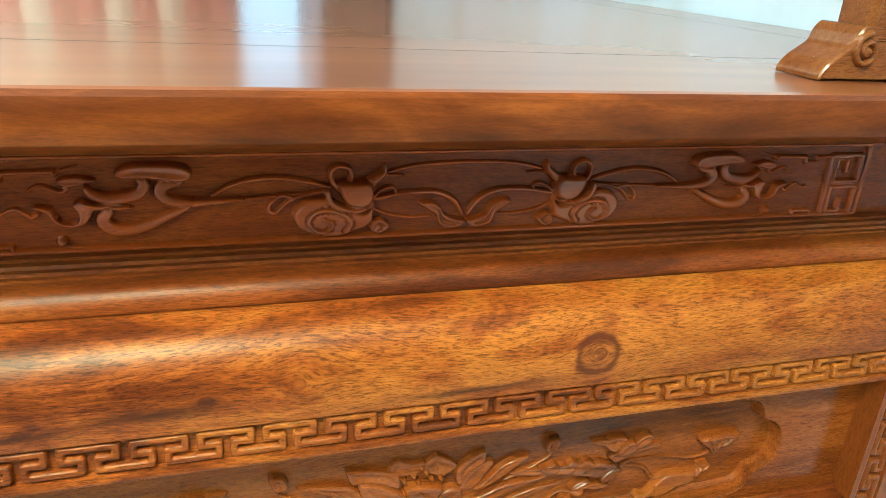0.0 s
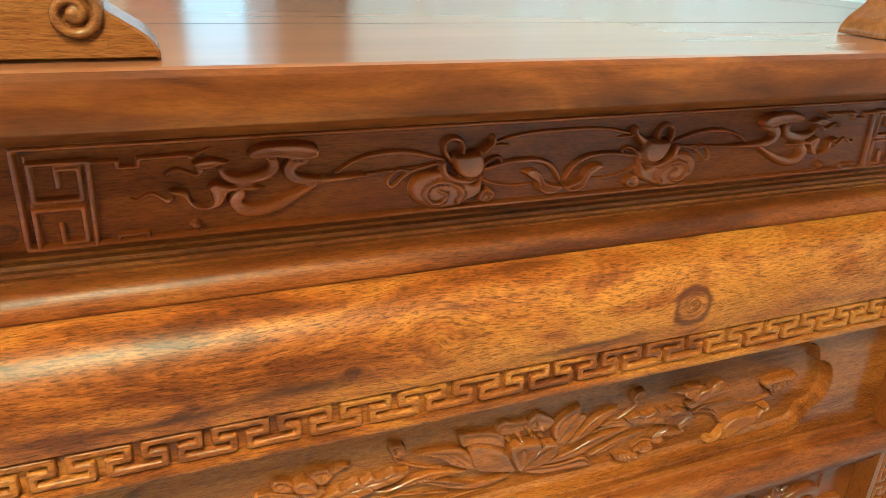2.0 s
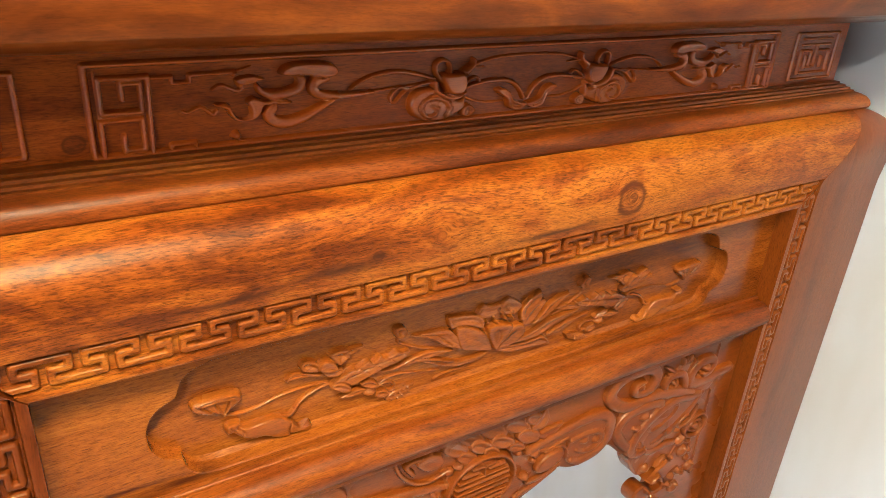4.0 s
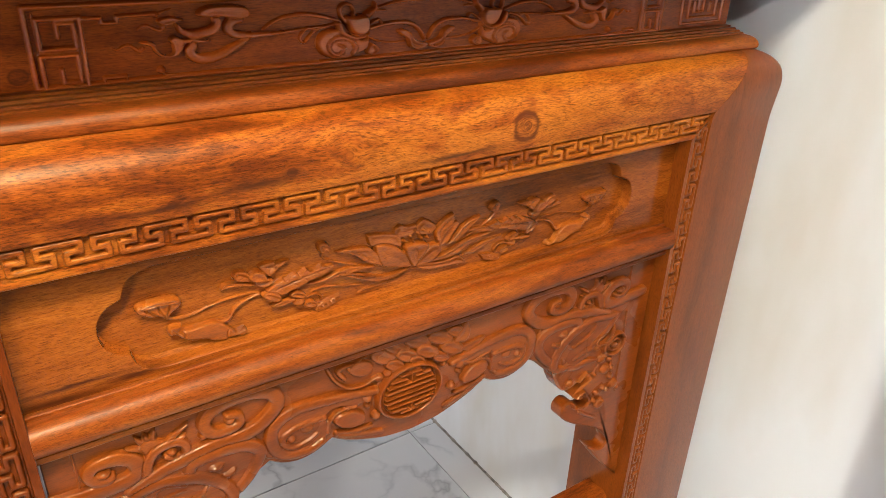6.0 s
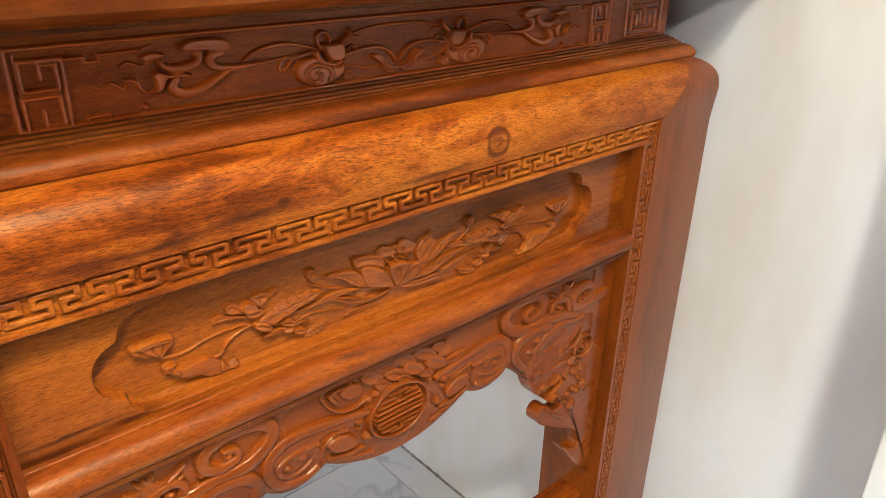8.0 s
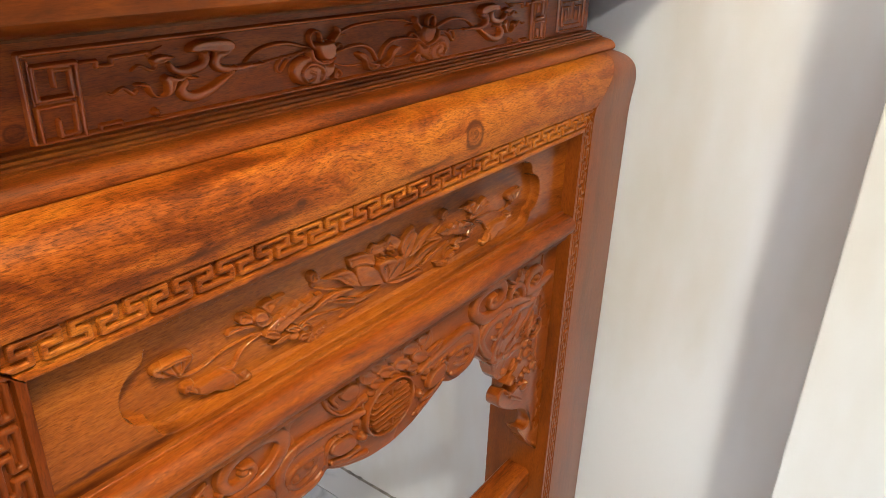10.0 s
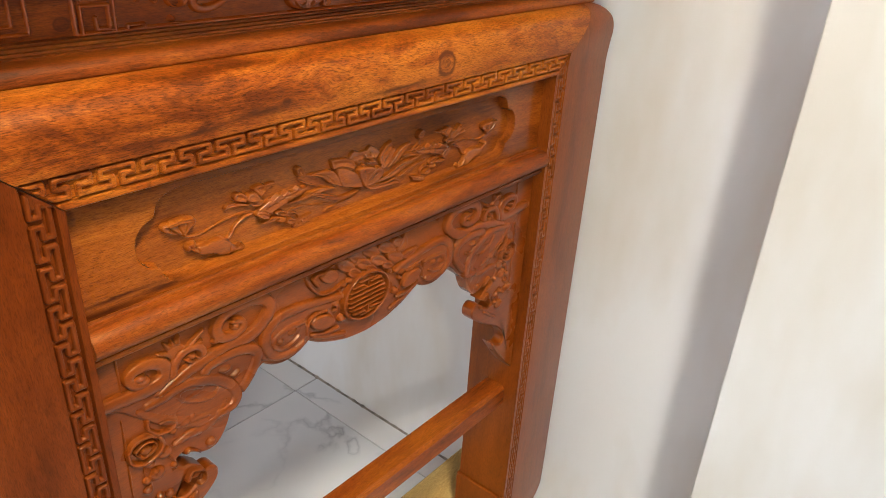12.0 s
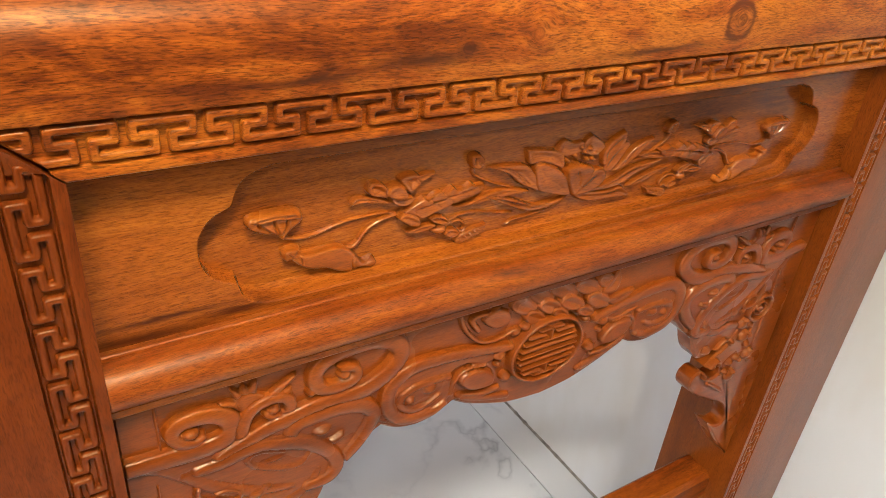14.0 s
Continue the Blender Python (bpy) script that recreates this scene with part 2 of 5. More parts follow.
def marble(name, base, vein, scale, warm, rough, stretch=(1, 1, 1), veined=0.8):
    m, t, b = nodes_of(name)
    mp = mapped(t, tuple(scale * s for s in stretch))
    info = t.nodes.new("ShaderNodeObjectInfo")
    off = t.nodes.new("ShaderNodeVectorMath")
    off.operation = "MULTIPLY_ADD"
    t.links.new(info.outputs["Random"], off.inputs[0])
    off.inputs[1].default_value = (31, 17, 9)
    t.links.new(mp.outputs[0], off.inputs[2])
    cloud = node(t, "TexNoise", Scale=1.1, Detail=4.0, Roughness=0.55)
    t.links.new(off.outputs[0], cloud.inputs["Vector"])
    w = node(t, "TexNoise", Scale=1.9, Detail=5.0, Roughness=0.5, Distortion=0.15)
    t.links.new(off.outputs[0], w.inputs["Vector"])
    thin = calc(t, "ABSOLUTE", calc(t, "SUBTRACT", w.outputs[0], 0.5))
    veins = ramp(t, thin, [(0.0, (1, 1, 1)), (0.006, (0.55, 0.55, 0.55)), (0.022, (0, 0, 0))]).outputs[0]
    patch = ramp(t, cloud.outputs[0], [(0.44, (0, 0, 0)), (0.60, (1, 1, 1))]).outputs[0]
    col = mix(t, ramp(t, cloud.outputs[0], [(0.40, (0, 0, 0)), (0.66, (1, 1, 1))]).outputs[0], base, warm)
    col = mix(t, calc(t, "MULTIPLY", calc(t, "MULTIPLY", veins, patch), veined), col, vein)
    t.links.new(col, b.inputs["Base Color"])
    b.inputs["Roughness"].default_value = rough
    return m


TILE = marble("floor_tile_glaze", (0.76, 0.76, 0.755), (0.24, 0.26, 0.29), 1.5, (0.66, 0.68, 0.70), 0.12, veined=0.6)
WALLSTONE = marble("wall_stone", (0.79, 0.78, 0.765), (0.75, 0.74, 0.725), 1.7, (0.69, 0.64, 0.565), 0.20, (1, 2.2, 0.8), 0.03)
GROUT = nodes_of("grout")[0]
GROUT.node_tree.nodes["Principled BSDF"].inputs["Base Color"].default_value = (0.10, 0.095, 0.09, 1)


def plain(name, colour, rough, noise_scale=14, amount=0.12, metal=0.0):
    m, t, b = nodes_of(name)
    n = node(t, "TexNoise", Scale=noise_scale, Detail=4.0)
    t.links.new(mapped(t, (1, 1, 1)).outputs[0], n.inputs["Vector"])
    low = tuple(c * (1 - amount) for c in colour)
    high = tuple(min(1.0, c * (1 + amount)) for c in colour)
    t.links.new(ramp(t, n.outputs[0], [(0.3, low), (0.7, high)]).outputs[0], b.inputs["Base Color"])
    b.inputs["Roughness"].default_value, b.inputs["Metallic"].default_value = rough, metal
    return m


CREAM = plain("cream_paint", (0.84, 0.60, 0.43), 0.6, 3, 0.05)
# west and south walls, unseen: painted dark to hold back bounced light
BOUNCE_DARK = plain("bounce_dark_wall_paint", (0.20, 0.18, 0.155), 0.6, 3, 0.05)
# unseen ceiling, greyed so that less light bounces onto the wood
CEILING_DIMMED = plain("dimmed_ceiling_paint", (0.38, 0.37, 0.355), 0.7, 3, 0.03)
FRAME = plain("window_frame_paint", (0.75, 0.75, 0.74), 0.4)
REDCLOTH = plain("red_cloth", (0.56, 0.15, 0.11), 0.8, 8, 0.25)
BROWNWOOD = wood("cabinet_wood", "z", dark=(0.16, 0.10, 0.08), mid=(0.24, 0.16, 0.13), light=(0.31, 0.21, 0.17), rough=0.35, tone=1.0)
TIMBER = wood("timber_wood", "x", dark=(0.34, 0.19, 0.05), mid=(0.52, 0.33, 0.10), light=(0.64, 0.45, 0.17), rough=0.6, coat=0.0, tone=1.0)
GRIME = plain("brown_grime", (0.26, 0.23, 0.19), 0.8, 60, 0.6)
RUBBER = plain("dark_grit", (0.03, 0.028, 0.026), 0.7)


def glow(name, colour, strength):
    m, t, b = nodes_of(name)
    b.inputs["Emission Color"].default_value = (*colour, 1)
    b.inputs["Emission Strength"].default_value = strength
    b.inputs["Base Color"].default_value = (*colour, 1)
    return m


DIFFUSER = glow("lamp_diffuser", (1.0, 0.9, 0.76), 6.0)
NORTHLIGHT = glow("north_haze", (0.80, 0.90, 1.0), 1.0)
DAYLIGHT = glow("daylight_haze", (0.86, 0.93, 1.0), 1.6)


from mathutils.geometry import tessellate_polygon


# ---- building helpers ----
def mesh_of(name, verts, faces, smooth=False):
    me = bpy.data.meshes.new(name)
    me.from_pydata([tuple(v) for v in verts], [], [tuple(f) for f in faces])
    me.update()
    if smooth:
        me.polygons.foreach_set("use_smooth", [True] * len(me.polygons))
    return me


def from_bm(name, bm, smooth=False):
    bmesh.ops.recalc_face_normals(bm, faces=bm.faces)
    me = bpy.data.meshes.new(name)
    bm.to_mesh(me)
    bm.free()
    if smooth:
        me.polygons.foreach_set("use_smooth", [True] * len(me.polygons))
    return me


def at_origin(parent):
    """The offset that keeps a mesh in world places under a parent."""
    p = Vector((0, 0, 0))
    while parent is not None:
        p += parent.location
        parent = parent.parent
    return -p


def part(name, data, material, parent, label="", smooth=False):
    me = from_bm(name, data, smooth) if isinstance(data, bmesh.types.BMesh) else data
    me.materials.append(material)
    ob = new(name, me)
    ob.parent = parent
    ob.location = at_origin(parent)
    return tagged(ob, label)


def thing(name, at, label, category, group="", kind=""):
    ob = new(name)
    ob.empty_display_size = 0.05
    ob.location = at
    return tagged(ob, label, category, group, kind)


def solid(name, data, material, label="", category="", kind="", smooth=False, group=""):
    me = from_bm(name, data, smooth) if isinstance(data, bmesh.types.BMesh) else data
    me.materials.append(material)
    return tagged(new(name, me), label, category, group, kind)


def box(bm, x0, x1, y0, y1, z0, z1, bevel=0.0, segments=2):
    r = bmesh.ops.create_cube(bm, size=1)
    for v in r["verts"]:
        v.co = Vector((x0 + (v.co.x + 0.5) * (x1 - x0), y0 + (v.co.y + 0.5) * (y1 - y0), z0 + (v.co.z + 0.5) * (z1 - z0)))
    if bevel:
        edges = list({e for v in r["verts"] for e in v.link_edges})
        bmesh.ops.bevel(bm, geom=edges, offset=bevel, segments=segments, affect="EDGES", profile=0.5)
    return bm


def boxed(*a, **k):
    return box(bmesh.new(), *a, **k)


def spline(points, n=8, closed=False):
    """Catmull-Rom through the control points."""
    p = [np.array(q, float) for q in points]
    k = len(p)
    out = []
    spans = k if closed else k - 1
    for i in range(spans):
        if closed:
            a, b, c, d = p[(i - 1) % k], p[i], p[(i + 1) % k], p[(i + 2) % k]
        else:
            a, b, c, d = p[max(i - 1, 0)], p[i], p[i + 1], p[min(i + 2, k - 1)]
        for s in range(n):
            t = s / n
            out.append(0.5 * (2 * b + (c - a) * t + (2 * a - 5 * b + 4 * c - d) * t * t + (3 * b - a - 3 * c + d) * t ** 3))
    if not closed:
        out.append(p[-1])
    return np.array(out)


def ring(name, profile, hx, y0, y1, smooth=True, cx=0.0):
    """A moulding that runs round a rectangle: profile of (outset, z) from the rectangle x = cx -hx..hx, y = y0..y1."""
    verts, faces = [], []
    k = len(profile)
    for sx, sy in ((-1, -1), (1, -1), (1, 1), (-1, 1)):
        for o, z in profile:
            verts.append((cx + sx * (hx + o), (y0 - o) if sy < 0 else (y1 + o), z))
    for c in range(4):
        for i in range(k - 1):
            a, b = c * k + i, ((c + 1) % 4) * k + i
            faces.append((a, b, b + 1, a + 1))
    faces.append([c * k + k - 1 for c in range(4)])
    faces.append([c * k for c in (3, 2, 1, 0)])
    me = mesh_of(name, verts, faces, smooth)
    if smooth:
        me.set_sharp_from_angle(angle=radians(28))
    return me


def slab_polygon(name, outline, y_front, y_back, bevel=0.0025):
    """A board cut to an outline in x and z, with a small chamfer along its front edge."""
    pts = np.array(outline)
    k = len(pts)
    nxt, prv = np.roll(pts, -1, 0), np.roll(pts, 1, 0)
    d = nxt - prv
    nrm = np.stack([d[:, 1], -d[:, 0]], 1) / np.maximum(np.hypot(d[:, 0], d[:, 1]), 1e-9)[:, None]
    area = 0.5 * np.sum(pts[:, 0] * nxt[:, 1] - nxt[:, 0] * pts[:, 1])
    inward = -nrm if area > 0 else nrm
    rows = [(pts, y_back), (pts, y_front + bevel), (pts + inward * bevel, y_front)]
    verts = [(q[0], y, q[1]) for r, y in rows for q in r]
    faces = [(r * k + i, r * k + (i + 1) % k, (r + 1) * k + (i + 1) % k, (r + 1) * k + i) for r in range(2) for i in range(k)]
    tris = tessellate_polygon([[Vector((q[0], q[1], 0)) for q in pts]])
    faces += [tuple(2 * k + i for i in tri) for tri in tris] + [tuple(tri[::-1]) for tri in tris]
    bm = bmesh.new()
    bm.from_mesh(mesh_of("tmp", verts, faces))
    return bm


# ---- carved relief: strokes, domes and grooves joined into one raised skin ----
def seg_field(U, V, pts, widths):
    """Least of distance / width, over a polyline, for every grid place."""
    best = np.full(U.shape, 9.0)
    for (a, b), (wa, wb) in zip(zip(pts[:-1], pts[1:]), zip(widths[:-1], widths[1:])):
        d = b - a
        q = d @ d + 1e-12
        s = np.clip(((U - a[0]) * d[0] + (V - a[1]) * d[1]) / q, 0, 1)
        best = np.minimum(best, np.hypot(U - a[0] - s * d[0], V - a[1] - s * d[1]) / (wa + s * (wb - wa)))
    return best


def within(U, V, loop):
    """Which grid places lie inside a closed line."""
    inside = np.zeros(U.shape, bool)
    for (ax, az), (bx, bz) in zip(loop[:-1], loop[1:]):
        if az != bz:
            inside ^= ((az > V) != (bz > V)) & (U < ax + (bx - ax) * (V - az) / (bz - az))
    return inside


def stroke(points, w0, w1=None, h=0.004, mid=None, flat=0.0, n=7):
    """A rounded ridge along a curve, its half width going from w0 (through mid) to w1."""
    return ("stroke", points, w0, w0 if w1 is None else w1, mid, h, flat, n)


def band(points, w0, w1, h, mid=None, base=0.0):
    """A broad rolled ribbon that lies over what is already there."""
    return ("stroke", points, w0, w1, mid, h, 2.0 + base, 7)


def straight(points, w, h, flat=0.7):
    return ("stroke", points, w, w, None, h, flat, 0)


def dome(x, z, rx, rz, h, turn=0.0):
    return ("dome", x, z, rx, rz, h, radians(turn))


def blob(points, h, r, hollow=0.0, base=0.0):
    """A filled form inside a closed line: it rises to h within r of its edge and may be scooped hollow; a doubled point makes a tip."""
    return ("blob", points, h, r, hollow, base)


def groove(points, w, depth, n=7):
    return ("groove", points, w, depth, n)


def spiral(x, z, r0, r1, turns, start, w0, w1, h, kind="stroke", squash=1.0):
    a = np.linspace(0, turns * 2 * math.pi, max(8, int(abs(turns) * 30)))
    r = np.linspace(r0, r1, len(a))
    pts = [(x + q * math.cos(radians(start) + s), z + squash * q * math.sin(radians(start) + s)) for q, s in zip(r, a)]
    return ("stroke", pts, w0, w1, None, h, 0.0, 1) if kind == "stroke" else ("groove", pts, w0, h, 1)


def fuller(shapes, k):
    """The same carving with broader lines."""
    return [(*s[:2], k * s[2], k * s[3], s[4] and k * s[4], *s[5:]) if s[0] == "stroke" else s for s in shapes]


def mirrored(shapes, cx=0.0):
    out = []
    for s in shapes:
        if s[0] == "dome":
            out.append(("dome", 2 * cx - s[1], *s[2:6], -s[6]))
        else:
            out.append((s[0], [(2 * cx - p[0], p[1]) for p in s[1]], *s[2:]))
    return out


def relief(name, shapes, y0, res=0.0012, limit=None, deep=1.0, board=None, crisp=0.6):
    """The mesh of a carving that stands out from the plane y = y0 towards the front."""
    lines = []
    lo, hi = np.array([9.0, 9.0]), np.array([-9.0, -9.0])
    for s in shapes:
        if s[0] == "dome":
            r = max(s[3], s[4])
            p = np.array([[s[1] - r, s[2] - r], [s[1] + r, s[2] + r]])
        elif s[0] == "blob":
            p = spline(s[1], 6, True)
            p, w = np.concatenate([p, p[:1]]), 0.0
        else:
            n = s[7] if s[0] == "stroke" else s[4]
            p = spline(s[1], n) if n > 1 else np.array(s[1], float)
            w = max(s[2], s[3], s[4] or 0) if s[0] == "stroke" else s[2]
        lines.append(p)
        if s[0] != "groove":
            pad = 0 if s[0] == "dome" else w
            lo, hi = np.minimum(lo, p.min(0) - pad), np.maximum(hi, p.max(0) + pad)
    if limit:
        lo, hi = np.maximum(lo, (limit[0], limit[2])), np.minimum(hi, (limit[1], limit[3]))
    nu, nv = int((hi[0] - lo[0]) / res) + 4, int((hi[1] - lo[1]) / res) + 4
    U, V = np.meshgrid(lo[0] + res * (np.arange(nu) - 1.5), lo[1] + res * (np.arange(nv) - 1.5))
    Z = np.full(U.shape, -0.0016)
    def window(p, pad):
        i0, i1 = np.searchsorted(U[0], [p[:, 0].min() - pad, p[:, 0].max() + pad])
        j0, j1 = np.searchsorted(V[:, 0], [p[:, 1].min() - pad, p[:, 1].max() + pad])
        return slice(max(j0 - 1, 0), j1 + 1), slice(max(i0 - 1, 0), i1 + 1)
    for s, p in zip(shapes, lines):
        if s[0] == "stroke":
            _, _, w0, w1, mid, h, flat, _ = s
            f = np.linspace(0, 1, len(p))
            if mid is None:
                w = w0 + f * (w1 - w0)
            else:
                w = w0 + (w1 - w0) * f + (mid - 0.5 * (w0 + w1)) * np.sin(math.pi * f) ** 0.8
            win = window(p, max(w))
            d = seg_field(U[win], V[win], p, w)
            rise = np.sqrt(np.clip(1 - d * d, 0, 1))
            if flat > 1:
                rise = np.where(d < 1, np.clip((1 - d) / 0.16, 0, 1) ** 0.6 * np.sqrt(np.clip(1 - 0.55 * d * d, 0, 1)), 0)
                Z[win] = np.where(d < 1, np.maximum(flat - 2 + h * rise, 0.0003), Z[win])
                continue
            if flat > 0:
                rise = np.clip((1 - d) / (1 - flat), 0, 1)
            scale = np.clip(w.max() / 0.0032, 0.6, 1.0) if not flat else 1.0
            Z[win] = np.where(d < 1, np.maximum(Z[win], h * scale * rise), Z[win])
        elif s[0] == "blob":
            _, _, h, r, hollow, base = s
            win = window(p, 0)
            d = seg_field(U[win], V[win], p, np.ones(len(p)))
            inside = within(U[win], V[win], p)
            most = max(float(d[inside].max()) if inside.any() else r, 1e-4)
            rise = np.sqrt(np.clip(1 - (1 - np.clip(d / (crisp * r), 0, 1)) ** 2, 0, 1))
            deepest = np.clip((d - 0.35 * most) / (0.65 * most), 0, 1)
            rise = rise * (1 - hollow * deepest * deepest * (3 - 2 * deepest))
            Z[win] = np.where(inside, np.maximum(base + h * rise, 0.0003), Z[win])
        elif s[0] == "dome":
            _, x, z, rx, rz, h, a = s
            win = window(p, 0)
            c, q = math.cos(a), math.sin(a)
            e1 = ((U[win] - x) * c + (V[win] - z) * q) / rx
            e2 = (-(U[win] - x) * q + (V[win] - z) * c) / rz
            d = e1 * e1 + e2 * e2
            Z[win] = np.where(d < 1, np.maximum(Z[win], h * np.clip(1 - d, 0, 1) ** 0.5), Z[win])
    for s, p in zip(shapes, lines):
        if s[0] == "groove":
            win = window(p, s[2])
            d = seg_field(U[win], V[win], p, np.full(len(p), s[2]))
            cut = s[3] * np.clip(1 - d * d, 0, 1)
            Z[win] = np.where(Z[win] > 0, np.maximum(Z[win] - cut, 0.0004), Z[win])
    if board is not None:
        Z = np.where(within(U, V, np.concatenate([board, board[:1]])), Z, -0.0016)
    # soften a little, as a carver's sandpaper does
    for _ in range(1):
        S = Z.copy()
        S[1:-1, 1:-1] = (4 * Z[1:-1, 1:-1] + Z[:-2, 1:-1] + Z[2:, 1:-1] + Z[1:-1, :-2] + Z[1:-1, 2:]) / 8
        Z = np.where(Z > 0, np.maximum(S, 0.0002), Z)
    up = Z > 0
    cell = up[:-1, :-1] | up[1:, :-1] | up[:-1, 1:] | up[1:, 1:]
    used = np.zeros(Z.shape, bool)
    used[:-1, :-1] |= cell
    used[1:, :-1] |= cell
    used[:-1, 1:] |= cell
    used[1:, 1:] |= cell
    idx = np.full(Z.shape, -1)
    idx[used] = np.arange(used.sum())
    verts = np.stack([U[used], y0 - np.where(Z[used] > 0, deep, 1.0) * Z[used], V[used]], 1)
    j, i = np.nonzero(cell)
    faces = np.stack([idx[j, i], idx[j, i + 1], idx[j + 1, i + 1], idx[j + 1, i]], 1)
    me = bpy.data.meshes.new(name)
    me.vertices.add(len(verts))
    me.vertices.foreach_set("co", verts.ravel())
    me.loops.add(faces.size)
    me.loops.foreach_set("vertex_index", faces.ravel())
    me.polygons.add(len(faces))
    me.polygons.foreach_set("loop_start", np.arange(0, faces.size, 4))
    me.update(calc_edges=True)
    me.polygons.foreach_set("use_smooth", [True] * len(faces))
    return me


# ---- the room ----
FLOOR_Z, WALL_X, PIER_X, PIER_Y = -0.04, 0.626, 0.462, -0.35
FAR_Y, LEFT_X, BACK_Y, TOP = 4.4, -2.8, -4.0, 2.95
def wall_with_openings(name, along, at, thick, a0, a1, openings, material, label):
    """A wall along x or y with openings (from, to, sill, head), in order along it."""
    bm = bmesh.new()
    spans, last = [], a0
    for o0, o1, s, h in openings:
        spans += [(last, o0, FLOOR_Z, TOP), (o0, o1, FLOOR_Z, s), (o0, o1, h, TOP)]
        last = o1
    spans.append((last, a1, FLOOR_Z, TOP))
    for c0, c1, z0, z1 in spans:
        if z1 - z0 < 1e-4:
            continue
        if along == "x":
            box(bm, c0, c1, at, at + thick, z0, z1)
        else:
            box(bm, at, at + thick, c0, c1, z0, z1)
    bmesh.ops.remove_doubles(bm, verts=bm.verts, dist=1e-5)
    return solid(name, bm, material, label, "wall", "structure")


solid("wall_east", boxed(WALL_X, WALL_X + 0.2, PIER_Y, FAR_Y + 0.2, FLOOR_Z, TOP), WALLSTONE, "polished white wall with soft beige clouding beside the table", "wall", "structure")
solid("wall_pier", boxed(PIER_X, WALL_X + 0.2, BACK_Y, PIER_Y - 0.002, FLOOR_Z, TOP, bevel=0.003), WALLSTONE, "projecting white wall pier with a crisp edge", "wall", "structure")
wall_with_openings("wall_north", "x", FAR_Y, 0.2, LEFT_X - 0.2, WALL_X - 0.001, [(-0.02, 0.5, 1.0, 2.5)], CREAM, "cream painted wall with a narrow bright window")
wall_with_openings("wall_west", "y", LEFT_X - 0.2, 0.2, BACK_Y, FAR_Y - 0.001, [(-1.85, -0.75, FLOOR_Z, 2.3), (0.3, 2.3, 0.75, 1.95)], BOUNCE_DARK, "unseen wall, darkened to cut bounced light, with a wide doorway and a window")
wall_with_openings("wall_south", "x", BACK_Y - 0.201, 0.2, LEFT_X - 0.2, PIER_X - 0.001, [(-2.05, -1.15, FLOOR_Z, 2.2)], BOUNCE_DARK, "unseen wall, darkened to cut bounced light, with a bright open doorway")
solid("ceiling", boxed(LEFT_X - 0.2, WALL_X + 0.2, BACK_Y - 0.2, FAR_Y + 0.2, TOP + 0.001, TOP + 0.15), CEILING_DIMMED, "unseen plain ceiling, greyed to cut bounced light", "ceiling", "structure")


def window_unit(name, along, at, a0, a1, z0, z1, bars):
    w = thing(name, ((a0 + a1) / 2, at, z0) if along == "x" else (at, (a0 + a1) / 2, z0), "white framed window with bright daylight outside", "window", kind="structure")
    def bar(nm, c0, c1, zz0, zz1):
        b = boxed(c0, c1, at - 0.03, at + 0.03, zz0, zz1, bevel=0.004) if along == "x" else boxed(at - 0.03, at + 0.03, c0, c1, zz0, zz1, bevel=0.004)
        part(nm, b, FRAME, w)
    bar("window_frame", a0, a0 + 0.05, z0, z1)
    bar("window_frame", a1 - 0.05, a1, z0, z1)
    bar("window_frame", a0 + 0.05, a1 - 0.05, z0, z0 + 0.05)
    bar("window_frame", a0 + 0.05, a1 - 0.05, z1 - 0.05, z1)
    for k in range(1, bars):
        c = a0 + (a1 - a0) * k / bars
        bar("mullion", c - 0.02, c + 0.02, z0 + 0.05, z1 - 0.05)
    return w


window_unit("window_1", "x", FAR_Y + 0.1, -0.02, 0.5, 1.0, 2.5, 1)
window_unit("window_2", "y", LEFT_X - 0.1, -1.85, -0.75, FLOOR_Z, 2.3, 2)
window_unit("window_3", "y", LEFT_X - 0.1, 0.3, 2.3, 0.75, 1.95, 3)
window_unit("window_4", "x", BACK_Y - 0.1, -2.05, -1.15, FLOOR_Z, 2.2, 2)
solid("backdrop_south", boxed(-7.0, 3.0, BACK_Y - 4.02, BACK_Y - 4.0, -0.1, 4.4), DAYLIGHT, "pale hazy daylight beyond the doorway", "backdrop", "structure")
solid("backdrop_north", boxed(-1.2, 1.7, FAR_Y + 1.2, FAR_Y + 1.22, 0.2, 3.4), NORTHLIGHT, "pale hazy daylight beyond the window", "backdrop", "structure")
solid("backdrop_west", boxed(LEFT_X - 6.02, LEFT_X - 6.0, -9.0, 4.0, -0.1, 4.4), DAYLIGHT, "pale hazy daylight beyond the window", "backdrop", "structure")

solid("ground", boxed(LEFT_X - 12, LEFT_X - 0.21, -12, 8, -0.30, -0.10), GROUT, "grey paved ground outside the doorway", "ground", "structure")

# floor: a bed of grout, and large glazed tiles laid on it
solid("floor", boxed(LEFT_X - 0.2, WALL_X + 0.2, BACK_Y - 0.2, FAR_Y + 0.2, FLOOR_Z - 0.12, FLOOR_Z - 0.003), GROUT, "white marble-look tiled floor with thin dark joints", "floor", "structure")
floor_ob = bpy.data.objects["floor"]
TILE_SIZE, JOINT = 0.8, 0.003
tile_bm = boxed(-TILE_SIZE / 2 + JOINT / 2, TILE_SIZE / 2 - JOINT / 2, -TILE_SIZE / 2 + JOINT / 2, TILE_SIZE / 2 - JOINT / 2, -0.009, 0, bevel=0.001, segments=1)
tile_me = from_bm("tile", tile_bm)
tile_me.materials.append(TILE)


